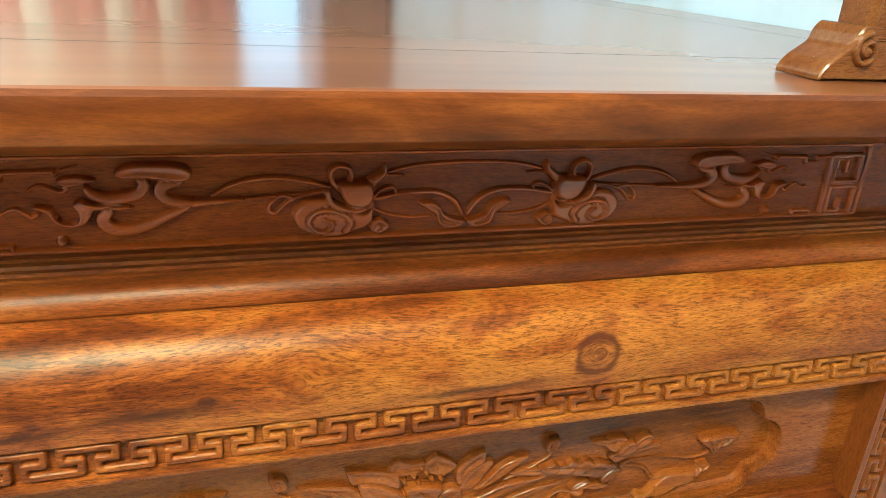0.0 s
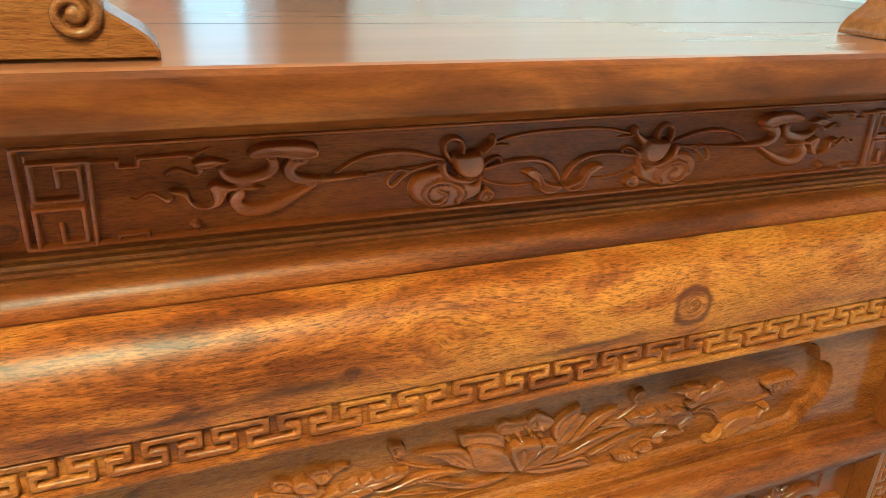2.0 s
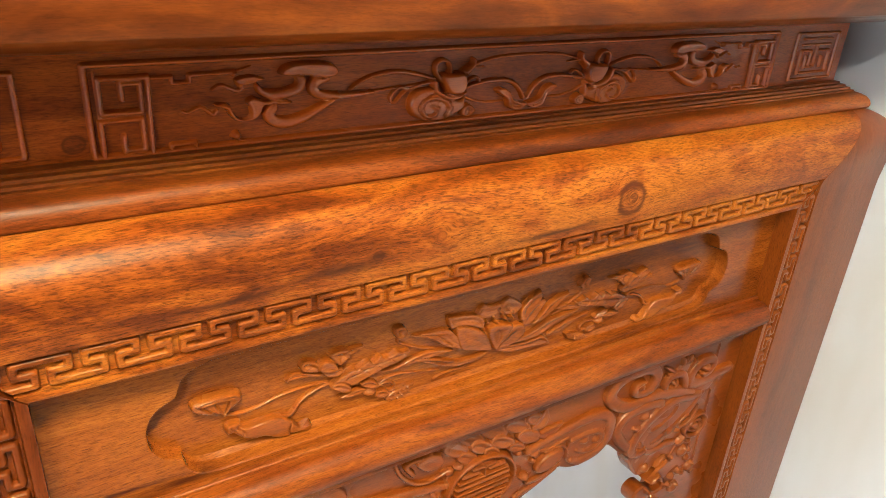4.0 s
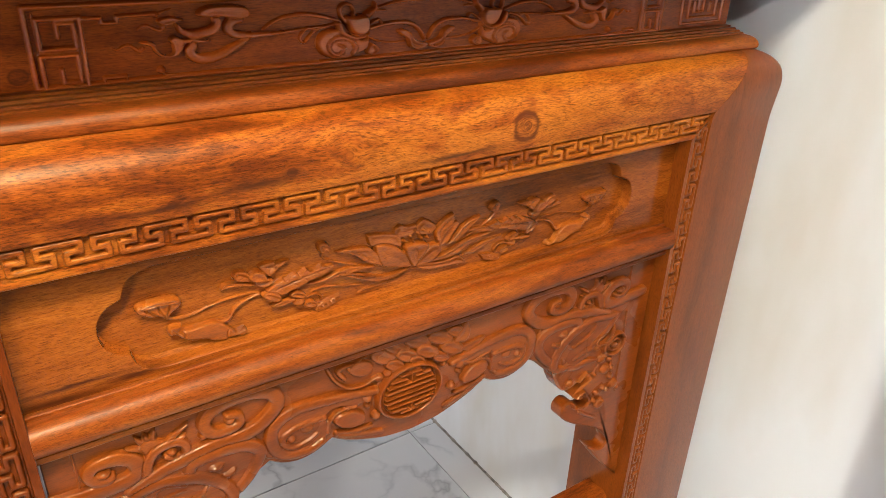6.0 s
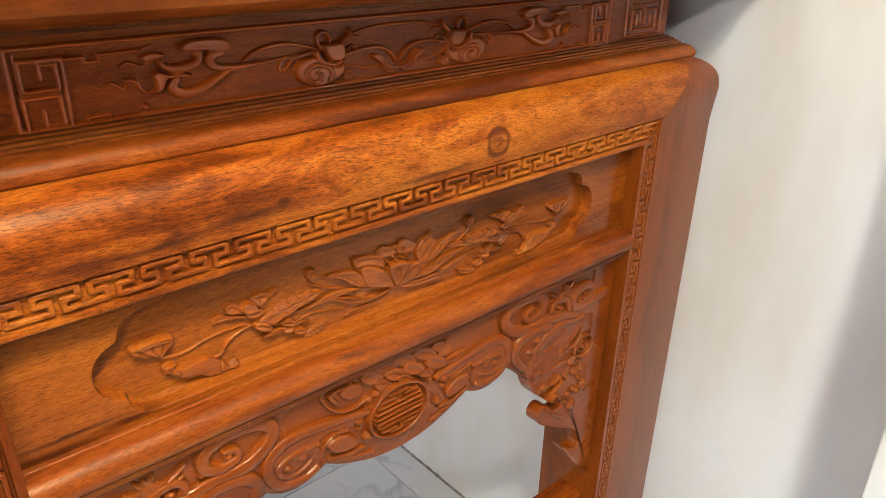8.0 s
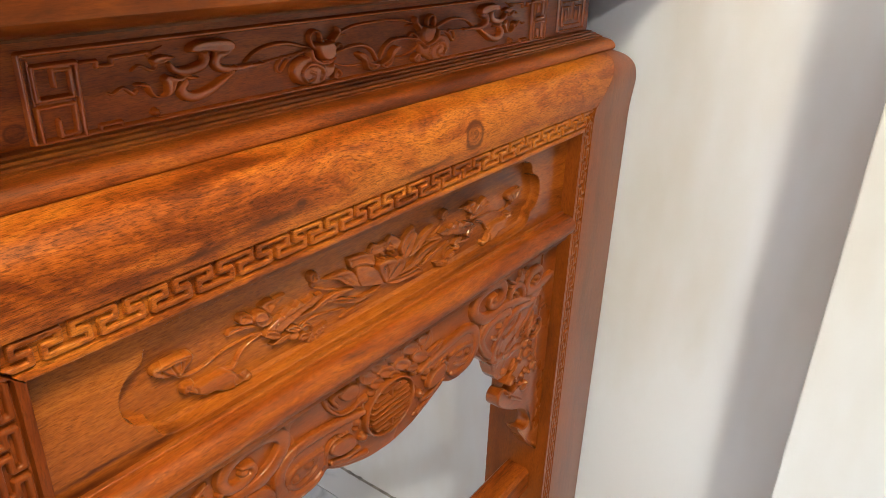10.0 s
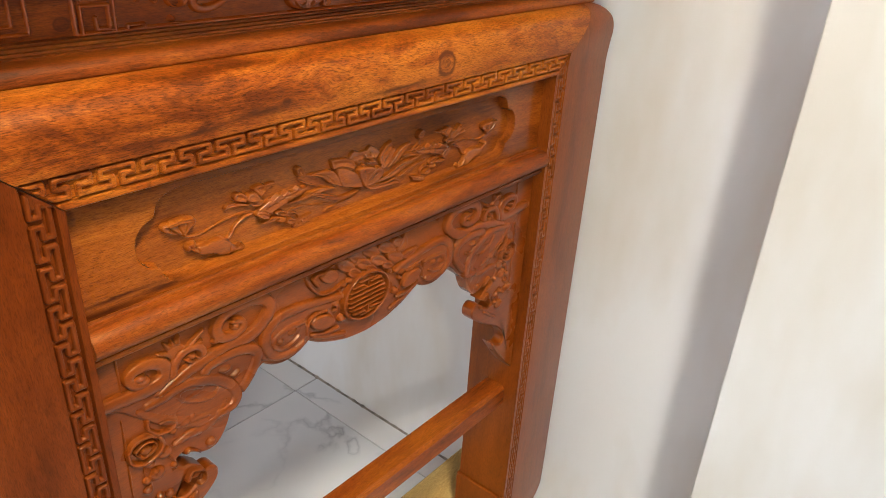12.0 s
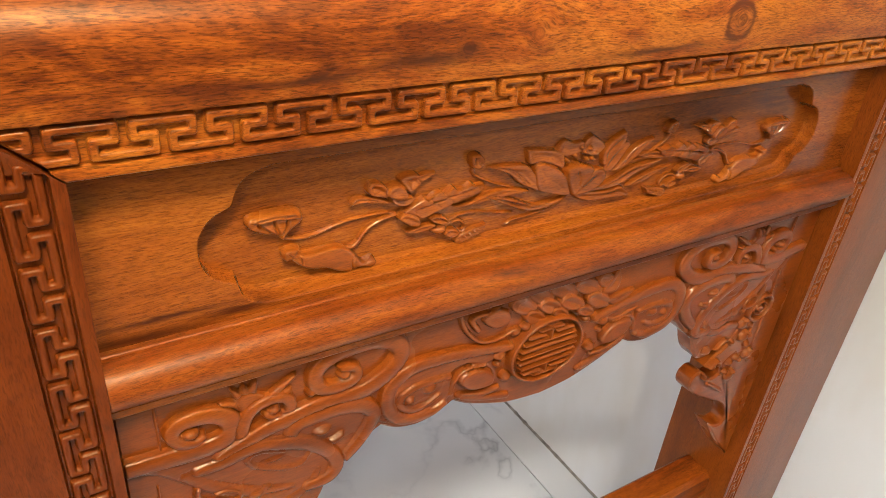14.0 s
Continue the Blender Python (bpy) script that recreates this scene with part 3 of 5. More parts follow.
def lay_tile(me, x, y):
    ob = new("tile", me)
    ob.parent = floor_ob
    ob.location = (x, y, FLOOR_Z)
    return ob


CUT_X, CUT_Y = 0.532, 0.880
strip_me = from_bm("cut_tile", boxed(-0.0435, 0.0445, -TILE_SIZE / 2 + JOINT / 2, TILE_SIZE / 2 - JOINT / 2, -0.009, 0, bevel=0.001, segments=1))
strip_me.materials.append(TILE)
for j in range(-6, 5):
    for i in range(-4, 1):
        lay_tile(tile_me, CUT_X - TILE_SIZE * (0.5 - i), CUT_Y + TILE_SIZE * (0.5 + j))
    lay_tile(strip_me, CUT_X + 0.044, CUT_Y + TILE_SIZE * (0.5 + j))

for lx, ly, watts, sx, sy, tint, toward, beam in LAMPS:
    lamp = thing("ceiling_lamp", (lx, ly, 2.89), "white ceiling lamp with a glowing diffuser, switched on", "lamp", "ceiling lamps")
    part("frame", boxed(lx - sx / 2 - 0.03, lx + sx / 2 + 0.03, ly - sy / 2 - 0.03, ly + sy / 2 + 0.03, 2.905, TOP, bevel=0.006), FRAME, lamp)
    part("diffuser", boxed(lx - sx / 2, lx + sx / 2, ly - sy / 2, ly + sy / 2, 2.893, 2.904, bevel=0.003), DIFFUSER, lamp, "glowing diffuser")

# at the far end of the room, mirrored softly in the tabletop
curtain = thing("curtain", (-0.95, FAR_Y - 0.06, FLOOR_Z), "red hanging curtain with pale vertical stripes", "curtain")
for k in range(11):
    cx0 = -1.62 + k * 0.145
    bm = bmesh.new()
    pts = [(cx0 + 0.145 * s / 8, FAR_Y - 0.07 - 0.025 * math.sin(math.pi * s / 8)) for s in range(9)]
    rows = [[bm.verts.new((x, y, z)) for x, y in pts] + [bm.verts.new((x, y + 0.006, z)) for x, y in reversed(pts)] for z in (FLOOR_Z + 0.01, 1.95)]
    for q in range(18):
        bm.faces.new((rows[0][q], rows[0][(q + 1) % 18], rows[1][(q + 1) % 18], rows[1][q]))
    bm.faces.new(rows[0][::-1])
    bm.faces.new(rows[1])
    part("fold", bm, CREAM if k in (1, 3, 6, 8) else REDCLOTH, curtain, "pale stripe" if k in (1, 3, 6, 8) else "", smooth=False)
rod = bmesh.new()
bmesh.ops.create_cone(rod, cap_ends=True, segments=12, radius1=0.012, radius2=0.012, depth=1.75, matrix=Matrix.Translation((-0.83, FAR_Y - 0.075, 1.965)) @ Matrix.Rotation(radians(90), 4, "Y"))
part("rod", rod, FRAME, curtain)
cab = thing("cabinet", (0.45, 3.6, FLOOR_Z), "tall dark brown wooden cabinet standing by the wall", "cabinet")
part("body", boxed(0.33, 0.59, 2.95, 4.1, FLOOR_Z + 0.06, 2.1, bevel=0.006), BROWNWOOD, cab)
part("plinth", boxed(0.35, 0.59, 2.97, 4.08, FLOOR_Z, FLOOR_Z + 0.06), BROWNWOOD, cab)
for k in range(2):
    part("door", boxed(0.31, 0.329, 2.97 + 0.56 * k, 3.515 + 0.56 * k, 0.1, 2.06, bevel=0.004), BROWNWOOD, cab)

# ---- the altar table ----
Y_END = 2.10                 # far end of the table's body
HALF = 0.562                 # half its width over the legs
OPEN = 0.391                 # half the opening between the legs
Z_OPEN, Z_FOOT = 1.145, 0.118
Z_SHOULDER = 1.2460
LEG_DEPTH = 0.122
table = thing("altar_table", (0, 1.03, Z_FOOT), "glossy reddish-brown carved wooden altar table raised on timber battens", "table")

# outline of the cushion-shaped apron, from its lower edge to its shoulder: (depth, height)
SMOOTH = spline([(0.0, 1.145), (-0.0005, 1.16), (-0.002, 1.18), (-0.0035, 1.202), (-0.001, 1.219), (0.006, 1.231), (0.017, 1.2395), (0.032, 1.2445), (0.050, 1.2460)], 5)
SMOOTH[:, 1] = np.maximum.accumulate(SMOOTH[:, 1])
KEY_LOW, KEY_HIGH, SINK = 1.1530, 1.1765, 0.0050
APRON = np.concatenate([[(0.0022, 1.1450), (0.0003, 1.1462), (-0.0004, 1.1490), (0.0003, 1.1518), (SINK, KEY_LOW), (SINK - 0.0006, KEY_HIGH), (-0.0014, 1.1778)], [p for p in SMOOTH if p[1] > 1.181]])


def apron_between(name, a0, a1, y_far):
    """The front apron: its section swept along x, both ends cut to the mitre."""
    sec = [(y, z) for y, z in APRON] + [(0.075, Z_SHOULDER), (0.075, 1.145)]
    verts, faces = [], []
    k = len(sec)
    for side in (-1, 1):
        for y, z in sec:
            verts.append((side * (OPEN + 1.1 * (z - Z_OPEN) - (0.0016 if side < 0 else 0.0005)), y, z))
    for i in range(k):
        j = (i + 1) % k
        faces.append((i, j, k + j, k + i))
    faces += [list(range(k)), [k + i for i in range(k)][::-1]]
    me = mesh_of(name, verts, faces, True)
    me.set_sharp_from_angle(angle=radians(35))
    return me


apron = part("apron", apron_between("apron", -OPEN, OPEN, Y_END), WOOD_APRON, table, "golden brown cushion-shaped apron with dark knots", smooth=False)


def leg_mesh(name, side, front):
    """A broad square leg: rounded shoulder, mitred into the apron, a foot that rounds in at the bottom."""
    heights = [Z_FOOT, Z_FOOT + 0.006, Z_FOOT + 0.016, Z_FOOT + 0.035, Z_FOOT + 0.07, 0.30, 0.6, 0.9, 1.1] + [z for _, z in SMOOTH[:-1]]
    verts, faces, count = [], [], 0
    for z in heights:
        y = float(np.interp(z, SMOOTH[:, 1], SMOOTH[:, 0])) if z >= Z_OPEN else 0.0
        tuck = 0.030 * max(0.0, 1 - (z - Z_FOOT) / 0.045) ** 2
        out = HALF - y - tuck
        inn = OPEN + 1.1 * max(0.0, z - Z_OPEN)
        r = 0.010
        band = [(OPEN, 0.0022), (OPEN + 0.0012, 0.0003), (OPEN + 0.004, -0.0004), (OPEN + 0.0068, 0.0003), (OPEN + 0.008, SINK), (OPEN + 0.0315, SINK), (OPEN + 0.0328, 0.0)] if front else [(OPEN, 0.0)]
        pts = [(max(x, inn + 1e-5 * n), y + (q if x > inn else 0.0)) for n, (x, q) in enumerate(band)] + [(out - r, y), (out - 0.3 * r, y + 0.3 * r), (out, y + r), (out, LEG_DEPTH), (inn, LEG_DEPTH)]
        count = len(pts)
        for x, yy in pts:
            verts.append((side * x, yy if front else Y_END - yy, z))
    for j in range(len(heights) - 1):
        for i in range(count):
            a, b = j * count + i, j * count + (i + 1) % count
            faces.append((a, b, b + count, a + count))
    faces += [list(range(count)), [(len(heights) - 1) * count + i for i in range(count)]]
    bm = bmesh.new()
    bm.from_mesh(mesh_of("tmp", verts, faces))
    bmesh.ops.recalc_face_normals(bm, faces=bm.faces)
    me = bpy.data.meshes.new(name)
    bm.to_mesh(me)
    bm.free()
    me.polygons.foreach_set("use_smooth", [True] * len(me.polygons))
    me.set_sharp_from_angle(angle=radians(32))
    return me


legs = {}
for side in (-1, 1):
    for front in (True, False):
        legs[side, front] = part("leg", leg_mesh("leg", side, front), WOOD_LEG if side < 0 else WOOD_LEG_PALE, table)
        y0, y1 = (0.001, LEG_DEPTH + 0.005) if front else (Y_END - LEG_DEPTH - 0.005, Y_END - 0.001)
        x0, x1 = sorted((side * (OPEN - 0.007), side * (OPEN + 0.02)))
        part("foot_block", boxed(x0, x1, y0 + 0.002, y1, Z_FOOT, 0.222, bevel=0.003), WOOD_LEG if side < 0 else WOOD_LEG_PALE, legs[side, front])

# plainer long sides and far end
for side in (-1, 1):
    x0, x1 = sorted((side * (HALF - 0.004), side * (HALF - 0.06)))
    part("side_apron", boxed(x0, x1, LEG_DEPTH + 0.002, Y_END - LEG_DEPTH - 0.002, 1.02, Z_SHOULDER - 0.002, bevel=0.02, segments=4), WOOD_LEG, table)
part("end_apron", boxed(-OPEN - 0.09, OPEN + 0.09, Y_END - 0.075, Y_END - 0.004, 1.145, Z_SHOULDER - 0.002), WOOD_LEG, table)

# bead moulding under the waist
BEAD = [(-0.030, 1.2435), (0.0185, 1.2435), (0.0205, 1.2460), (0.0210, 1.2495), (0.0195, 1.2540), (0.0160, 1.2580), (0.0110, 1.2608), (0.0060, 1.2622), (0.0048, 1.2626), (0.0048, 1.2642), (0.0016, 1.2648), (0.0010, 1.2668), (-0.0024, 1.2674), (-0.0034, 1.2696), (-0.0080, 1.2702), (-0.0080, 1.2722), (-0.05, 1.2722)]
part("bead_moulding", ring("bead_moulding", BEAD, 0.515, 0.050, Y_END - 0.05), WOOD_RAIL, table, "rounded reddish bead under the waist")
WAIST_Y = 0.069
WAIST_HX = 0.511
waist = part("waist", ring("waist", [(-0.02, 1.2692), (0, 1.2692), (0, 1.346), (-0.02, 1.346)], WAIST_HX, WAIST_Y, Y_END - 0.062, False), WOOD_WAIST, table, "dark carved waist board with fret and cloud carving")
TOP_Z = 1.392
TOPSEC = [(-0.02, 1.3415), (0.0030, 1.3415), (0.0034, 1.3440), (0.0070, 1.3448), (0.0074, 1.3468), (0.0130, 1.3472), (0.020, 1.3490), (0.040, 1.3510), (0.058, 1.3530), (0.080, 1.3560), (0.094, 1.3600), (0.1015, 1.3660), (0.1045, 1.3740), (0.1050, 1.3830), (0.1035, 1.3885), (0.1005, 1.3912), (0.0965, TOP_Z)]
slab_me = ring("tabletop", TOPSEC, WAIST_HX, 0.062, Y_END - 0.062)
top_ob = part("tabletop", slab_me, WOOD_SLAB, table, "glossy polished tabletop with a rounded edge")
slab_me.materials.append(WOOD_TOP)
for face in slab_me.polygons:
    if face.normal.z > 0.98 and face.center.z > TOP_Z - 0.001:
        face.material_index = 1
        face.use_smooth = False

# panel, rail and carved skirt inside the opening
PANEL_Y = 0.022
RECESS = 0.0145
CART_HALF = [
    [(0.0, 1.0265), (0.150, 1.0265), (0.272, 1.0265)],
    [(0.272, 1.0265), (0.286, 1.0290), (0.295, 1.0360), (0.299, 1.0470)],
    [(0.299, 1.0470), (0.313, 1.0540), (0.321, 1.0670), (0.321, 1.0850), (0.313, 1.0980), (0.299, 1.1050)],
    [(0.299, 1.1050), (0.294, 1.1180), (0.285, 1.1250), (0.271, 1.1290)],
    [(0.271, 1.1290), (0.150, 1.1290), (0.0, 1.1290)],
]
cart = np.concatenate([spline(run, 7)[:-1] for run in CART_HALF] + [np.array([[0.0, 1.1290]])])
cart_loop = np.concatenate([cart, (cart[::-1] * (-1, 1))[1:-1]]) + (-0.004, 0.0)


def panel_with_recess(name, x1, z0, z1, loop, y, deep):
    """A board whose middle is sunk inside a lobed line, with a soft shoulder along it."""
    k = len(loop)
    c = np.array([0.0, (z0 + z1) / 2])
    nxt, prv = np.roll(loop, -1, 0), np.roll(loop, 1, 0)
    d = nxt - prv
    inward = np.stack([-d[:, 1], d[:, 0]], 1) / np.hypot(d[:, 0], d[:, 1])[:, None]
    wide = (1 + 1.2 * np.clip((1.039 - loop[:, 1]) / 0.012, 0, 1))[:, None]   # the lower edge is cut to a broad slope
    rows = [(loop, y), (loop + inward * 0.0008, y + 0.0009), (loop + inward * 0.0018 * wide, y + deep * 0.7), (loop + inward * 0.0032 * wide, y + deep)]
    verts = [(q[0], yy, q[1]) for r, yy in rows for q in r]
    faces = [(r * k + i, r * k + (i + 1) % k, (r + 1) * k + (i + 1) % k, (r + 1) * k + i) for r in range(3) for i in range(k)]
    frame_pts = [(-x1, z0), (x1, z0), (x1, z1), (-x1, z1)]
    n = len(verts)
    verts += [(p[0], y, p[1]) for p in frame_pts] + [(p[0], y + 0.022, p[1]) for p in frame_pts]
    faces += [(n + i, n + (i + 1) % 4, n + 4 + (i + 1) % 4, n + 4 + i) for i in range(4)] + [(n + 4, n + 5, n + 6, n + 7)]
    flat = [[Vector((*p, 0)) for p in frame_pts], [Vector((*p, 0)) for p in loop[::-1]]]
    ids = [n, n + 1, n + 2, n + 3] + list(range(k))[::-1]
    faces += [tuple(ids[i] for i in tri) for tri in tessellate_polygon(flat)]
    faces += [tuple(3 * k + i for i in tri) for tri in tessellate_polygon([[Vector((*p, 0)) for p in rows[3][0]]])]
    bm = bmesh.new()
    bm.from_mesh(mesh_of("tmp", verts, faces))
    return bm


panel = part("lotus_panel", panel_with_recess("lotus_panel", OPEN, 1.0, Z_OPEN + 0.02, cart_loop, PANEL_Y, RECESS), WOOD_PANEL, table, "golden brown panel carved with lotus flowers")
RAIL = [(0.052, 1.0205), (0.0170, 1.0208), (0.0158, 1.0200), (0.0154, 1.0176), (0.0128, 1.0170), (0.0100, 1.0180), (0.0055, 1.0172), (0.0008, 1.0145), (-0.0035, 1.0095), (-0.0055, 1.0030), (-0.0048, 0.9970), (-0.0020, 0.9920), (0.0020, 0.9890), (0.0058, 0.9878), (0.0078, 0.9872), (0.0078, 0.9850), (0.0060, 0.9844), (0.0060, 0.9795), (0.0085, 0.9768), (0.030, 0.9765), (0.052, 0.9765)]
verts = [(sx * OPEN * 0.9995, y, z) for sx in (-1, 1) for y, z in RAIL]
k = len(RAIL)
rail_me = mesh_of("middle_rail", verts, [(i, (i + 1) % k, k + (i + 1) % k, k + i) for i in range(k)] + [list(range(k)), [k + i for i in range(k)][::-1]], True)
rail_me.set_sharp_from_angle(angle=radians(34))
part("middle_rail", rail_me, WOOD_RAIL, table, "half-round rail between panel and skirt")

# the skirt's scalloped outline, one half, from the centre outwards
SKIRT_Y = 0.020
SKIRT_CX = -0.012
HALF_SKIRT = [
    [(0.0, 0.8385), (0.036, 0.8425), (0.064, 0.8510), (0.087, 0.8605), (0.105, 0.8720)],
    [(0.105, 0.8720), (0.121, 0.8630), (0.141, 0.8590), (0.161, 0.8630), (0.178, 0.8740)],
    [(0.178, 0.8740), (0.190, 0.8660), (0.205, 0.8510), (0.217, 0.8410)],
    [(0.217, 0.8410), (0.226, 0.8330), (0.232, 0.8190), (0.240, 0.8050), (0.251, 0.7940), (0.262, 0.7920)],
    [(0.262, 0.7920), (0.272, 0.7950), (0.280, 0.8040), (0.291, 0.8100), (0.303, 0.8060), (0.306, 0.7970), (0.298, 0.7900), (0.286, 0.7860), (0.273, 0.7740)],
    [(0.273, 0.7740), (0.284, 0.7690), (0.296, 0.7690), (0.306, 0.7620), (0.308, 0.7500), (0.297, 0.7460), (0.285, 0.7520)],
    [(0.285, 0.7520), (0.276, 0.7630), (0.264, 0.7670), (0.254, 0.7600), (0.254, 0.7470), (0.264, 0.7350), (0.284, 0.7200), (0.307, 0.7060)],
    [(0.307, 0.7060), (0.335, 0.6900), (0.356, 0.6690), (0.363, 0.6530), (0.355, 0.6430), (0.338, 0.6490), (0.322, 0.6600)],
    [(0.322, 0.6600), (0.340, 0.6360), (0.366, 0.6020), (0.402, 0.5640)],
]
half = np.concatenate([spline(run, 6)[:-1] for run in HALF_SKIRT] + [np.array([[0.402, 0.564]])])
right, left = half + (SKIRT_CX, 0.0), half * (-1, 1) + (SKIRT_CX, 0.0)
right, left = right[right[:, 0] < 0.3895], left[left[:, 0] > -0.3895]
outline = np.concatenate([[(0.3895, 0.9760), (0.3895, right[-1, 1] - 0.002)], right[::-1], left[1:], [(-0.3895, left[-1, 1] - 0.002), (-0.3895, 0.9760)]])
skirt = part("carved_skirt", slab_polygon("carved_skirt", outline, SKIRT_Y, SKIRT_Y + 0.022), WOOD_CARVED, table, "pierced skirt carved with clouds, flowers and a round emblem")

STRETCH = [(0.030, 0.4680), (0.030, 0.5040), (0.036, 0.5120), (0.074, 0.5120), (0.080, 0.5040), (0.080, 0.4680), (0.074, 0.4620), (0.036, 0.4620)]
k = len(STRETCH)
verts = [(sx * (OPEN - 0.0005), y, z) for sx in (-1, 1) for y, z in STRETCH]
part("stretcher", mesh_of("stretcher", verts, [(i, (i + 1) % k, k + (i + 1) % k, k + i) for i in range(k)] + [list(range(k)), [k + i for i in range(k)][::-1]]), WOOD_RAIL, table, "square low stretcher between the legs")

# ---- carving ----
def mm(*pairs):
    return [(x / 1000, z / 1000) for x, z in pairs]


def key_unit(x, p, low, high, w, h, upright=None):
    """One turn of the unbroken key fret; upright: along z instead."""
    t, b = high - w, low + w
    m = (t + b) / 2
    a = [(x, t), (x + 0.77 * p, t), (x + 0.77 * p, m), (x + 0.50 * p, m), (x + 0.50 * p, b), (x + 1.27 * p, b), (x + 1.27 * p, m), (x + p, m), (x + p, t)]
    return straight([(z, u) for u, z in a] if upright else a, w, h, 0.66)


PITCH = 0.0392
mitred = np.array([(s * (OPEN + 1.1 * (z - Z_OPEN) - 0.0032), z) for s, z in ((-1, 1.15), (1, 1.15), (1, 1.18), (-1, 1.18))])
keys = [key_unit(-0.4345 + PITCH * (i - 1), PITCH, KEY_LOW + 0.0008, KEY_HIGH - 0.0006, 0.0029, 0.0050) for i in range(24)]
part("key_fret", relief("key_fret", keys, SINK, 0.0007, limit=(-0.428, 0.428, 1.15, 1.178), board=mitred), WOOD_APRON, apron, "running key fret carved along the apron")
for side in (-1, 1):
    lo, hi = (OPEN + 0.0092, OPEN + 0.0305) if side > 0 else (-OPEN - 0.0305, -OPEN - 0.0092)
    keys = [key_unit(1.165 - PITCH * i, PITCH, lo, hi, 0.0028, 0.0048, True) for i in range(26)]
    mitred = np.array([(side * (OPEN + 1.1 * (z - Z_OPEN) + d), z) for z, d in ((1.15, 0.0032), (1.18, 0.0032))] + [(side * (OPEN + 0.04), 1.18), (side * (OPEN + 0.04), 0.18), (side * OPEN, 0.18), (side * OPEN, 1.145)])
    part("key_fret", relief("key_fret", keys, SINK, 0.0008, limit=(-0.6, 0.6, 0.19, 1.179), board=mitred), WOOD_LEG if side < 0 else WOOD_LEG_PALE, legs[side, True], "running key fret carved down the leg")

# waist: border lines, corner frets, clouds and gourds with trailing vines
WCX = 0.024
def waist_frame(x0, x1, z0, z1):
    return [straight([(x0, z0), (x1, z0), (x1, z1), (x0, z1), (x0, z0)], 0.0024, 0.0042, 0.4)]


W0, W1 = 1.2745, 1.3325
part("panel_border", relief("panel_border", waist_frame(WCX - 0.350, WCX + 0.350, W0 - 0.0015, W1) + [straight([(WCX - 0.3445, W0 + 0.0035), (WCX - 0.3445, W1 - 0.005)], 0.0011, 0.002), straight([(WCX + 0.3445, W0 + 0.0035), (WCX + 0.3445, W1 - 0.005)], 0.0011, 0.002)], WAIST_Y, 0.001), WAIST_CUT_LIT, waist)


def corner_fret():
    """Two square spirals one above the other, and stepped lines that run inwards (left end)."""
    w, h = 0.0023, 0.0042
    def line(*p):
        return straight(mm(*p), w, h, 0.45)
    return [line((-305.5, 1310), (-305.5, 1320), (-294, 1320), (-294, 1301.5), (-319, 1301.5), (-319, 1323.5), (-289, 1323.5), (-290, 1272)),
            line((-307, 1286), (-307, 1276), (-294.5, 1276), (-294.5, 1296.5), (-320, 1296.5), (-320, 1272), (-290, 1272)),
            straight(mm((-288, 1322.5), (-274, 1322.5), (-274, 1318.5), (-262.5, 1318.5), (-262.5, 1323), (-232, 1323.5)), 0.0019, 0.0038, 0.4),
            straight(mm((-290, 1271.5), (-278, 1271.5), (-278, 1277), (-261.5, 1277), (-261.5, 1272), (-236, 1272)), 0.0019, 0.0038, 0.4)]


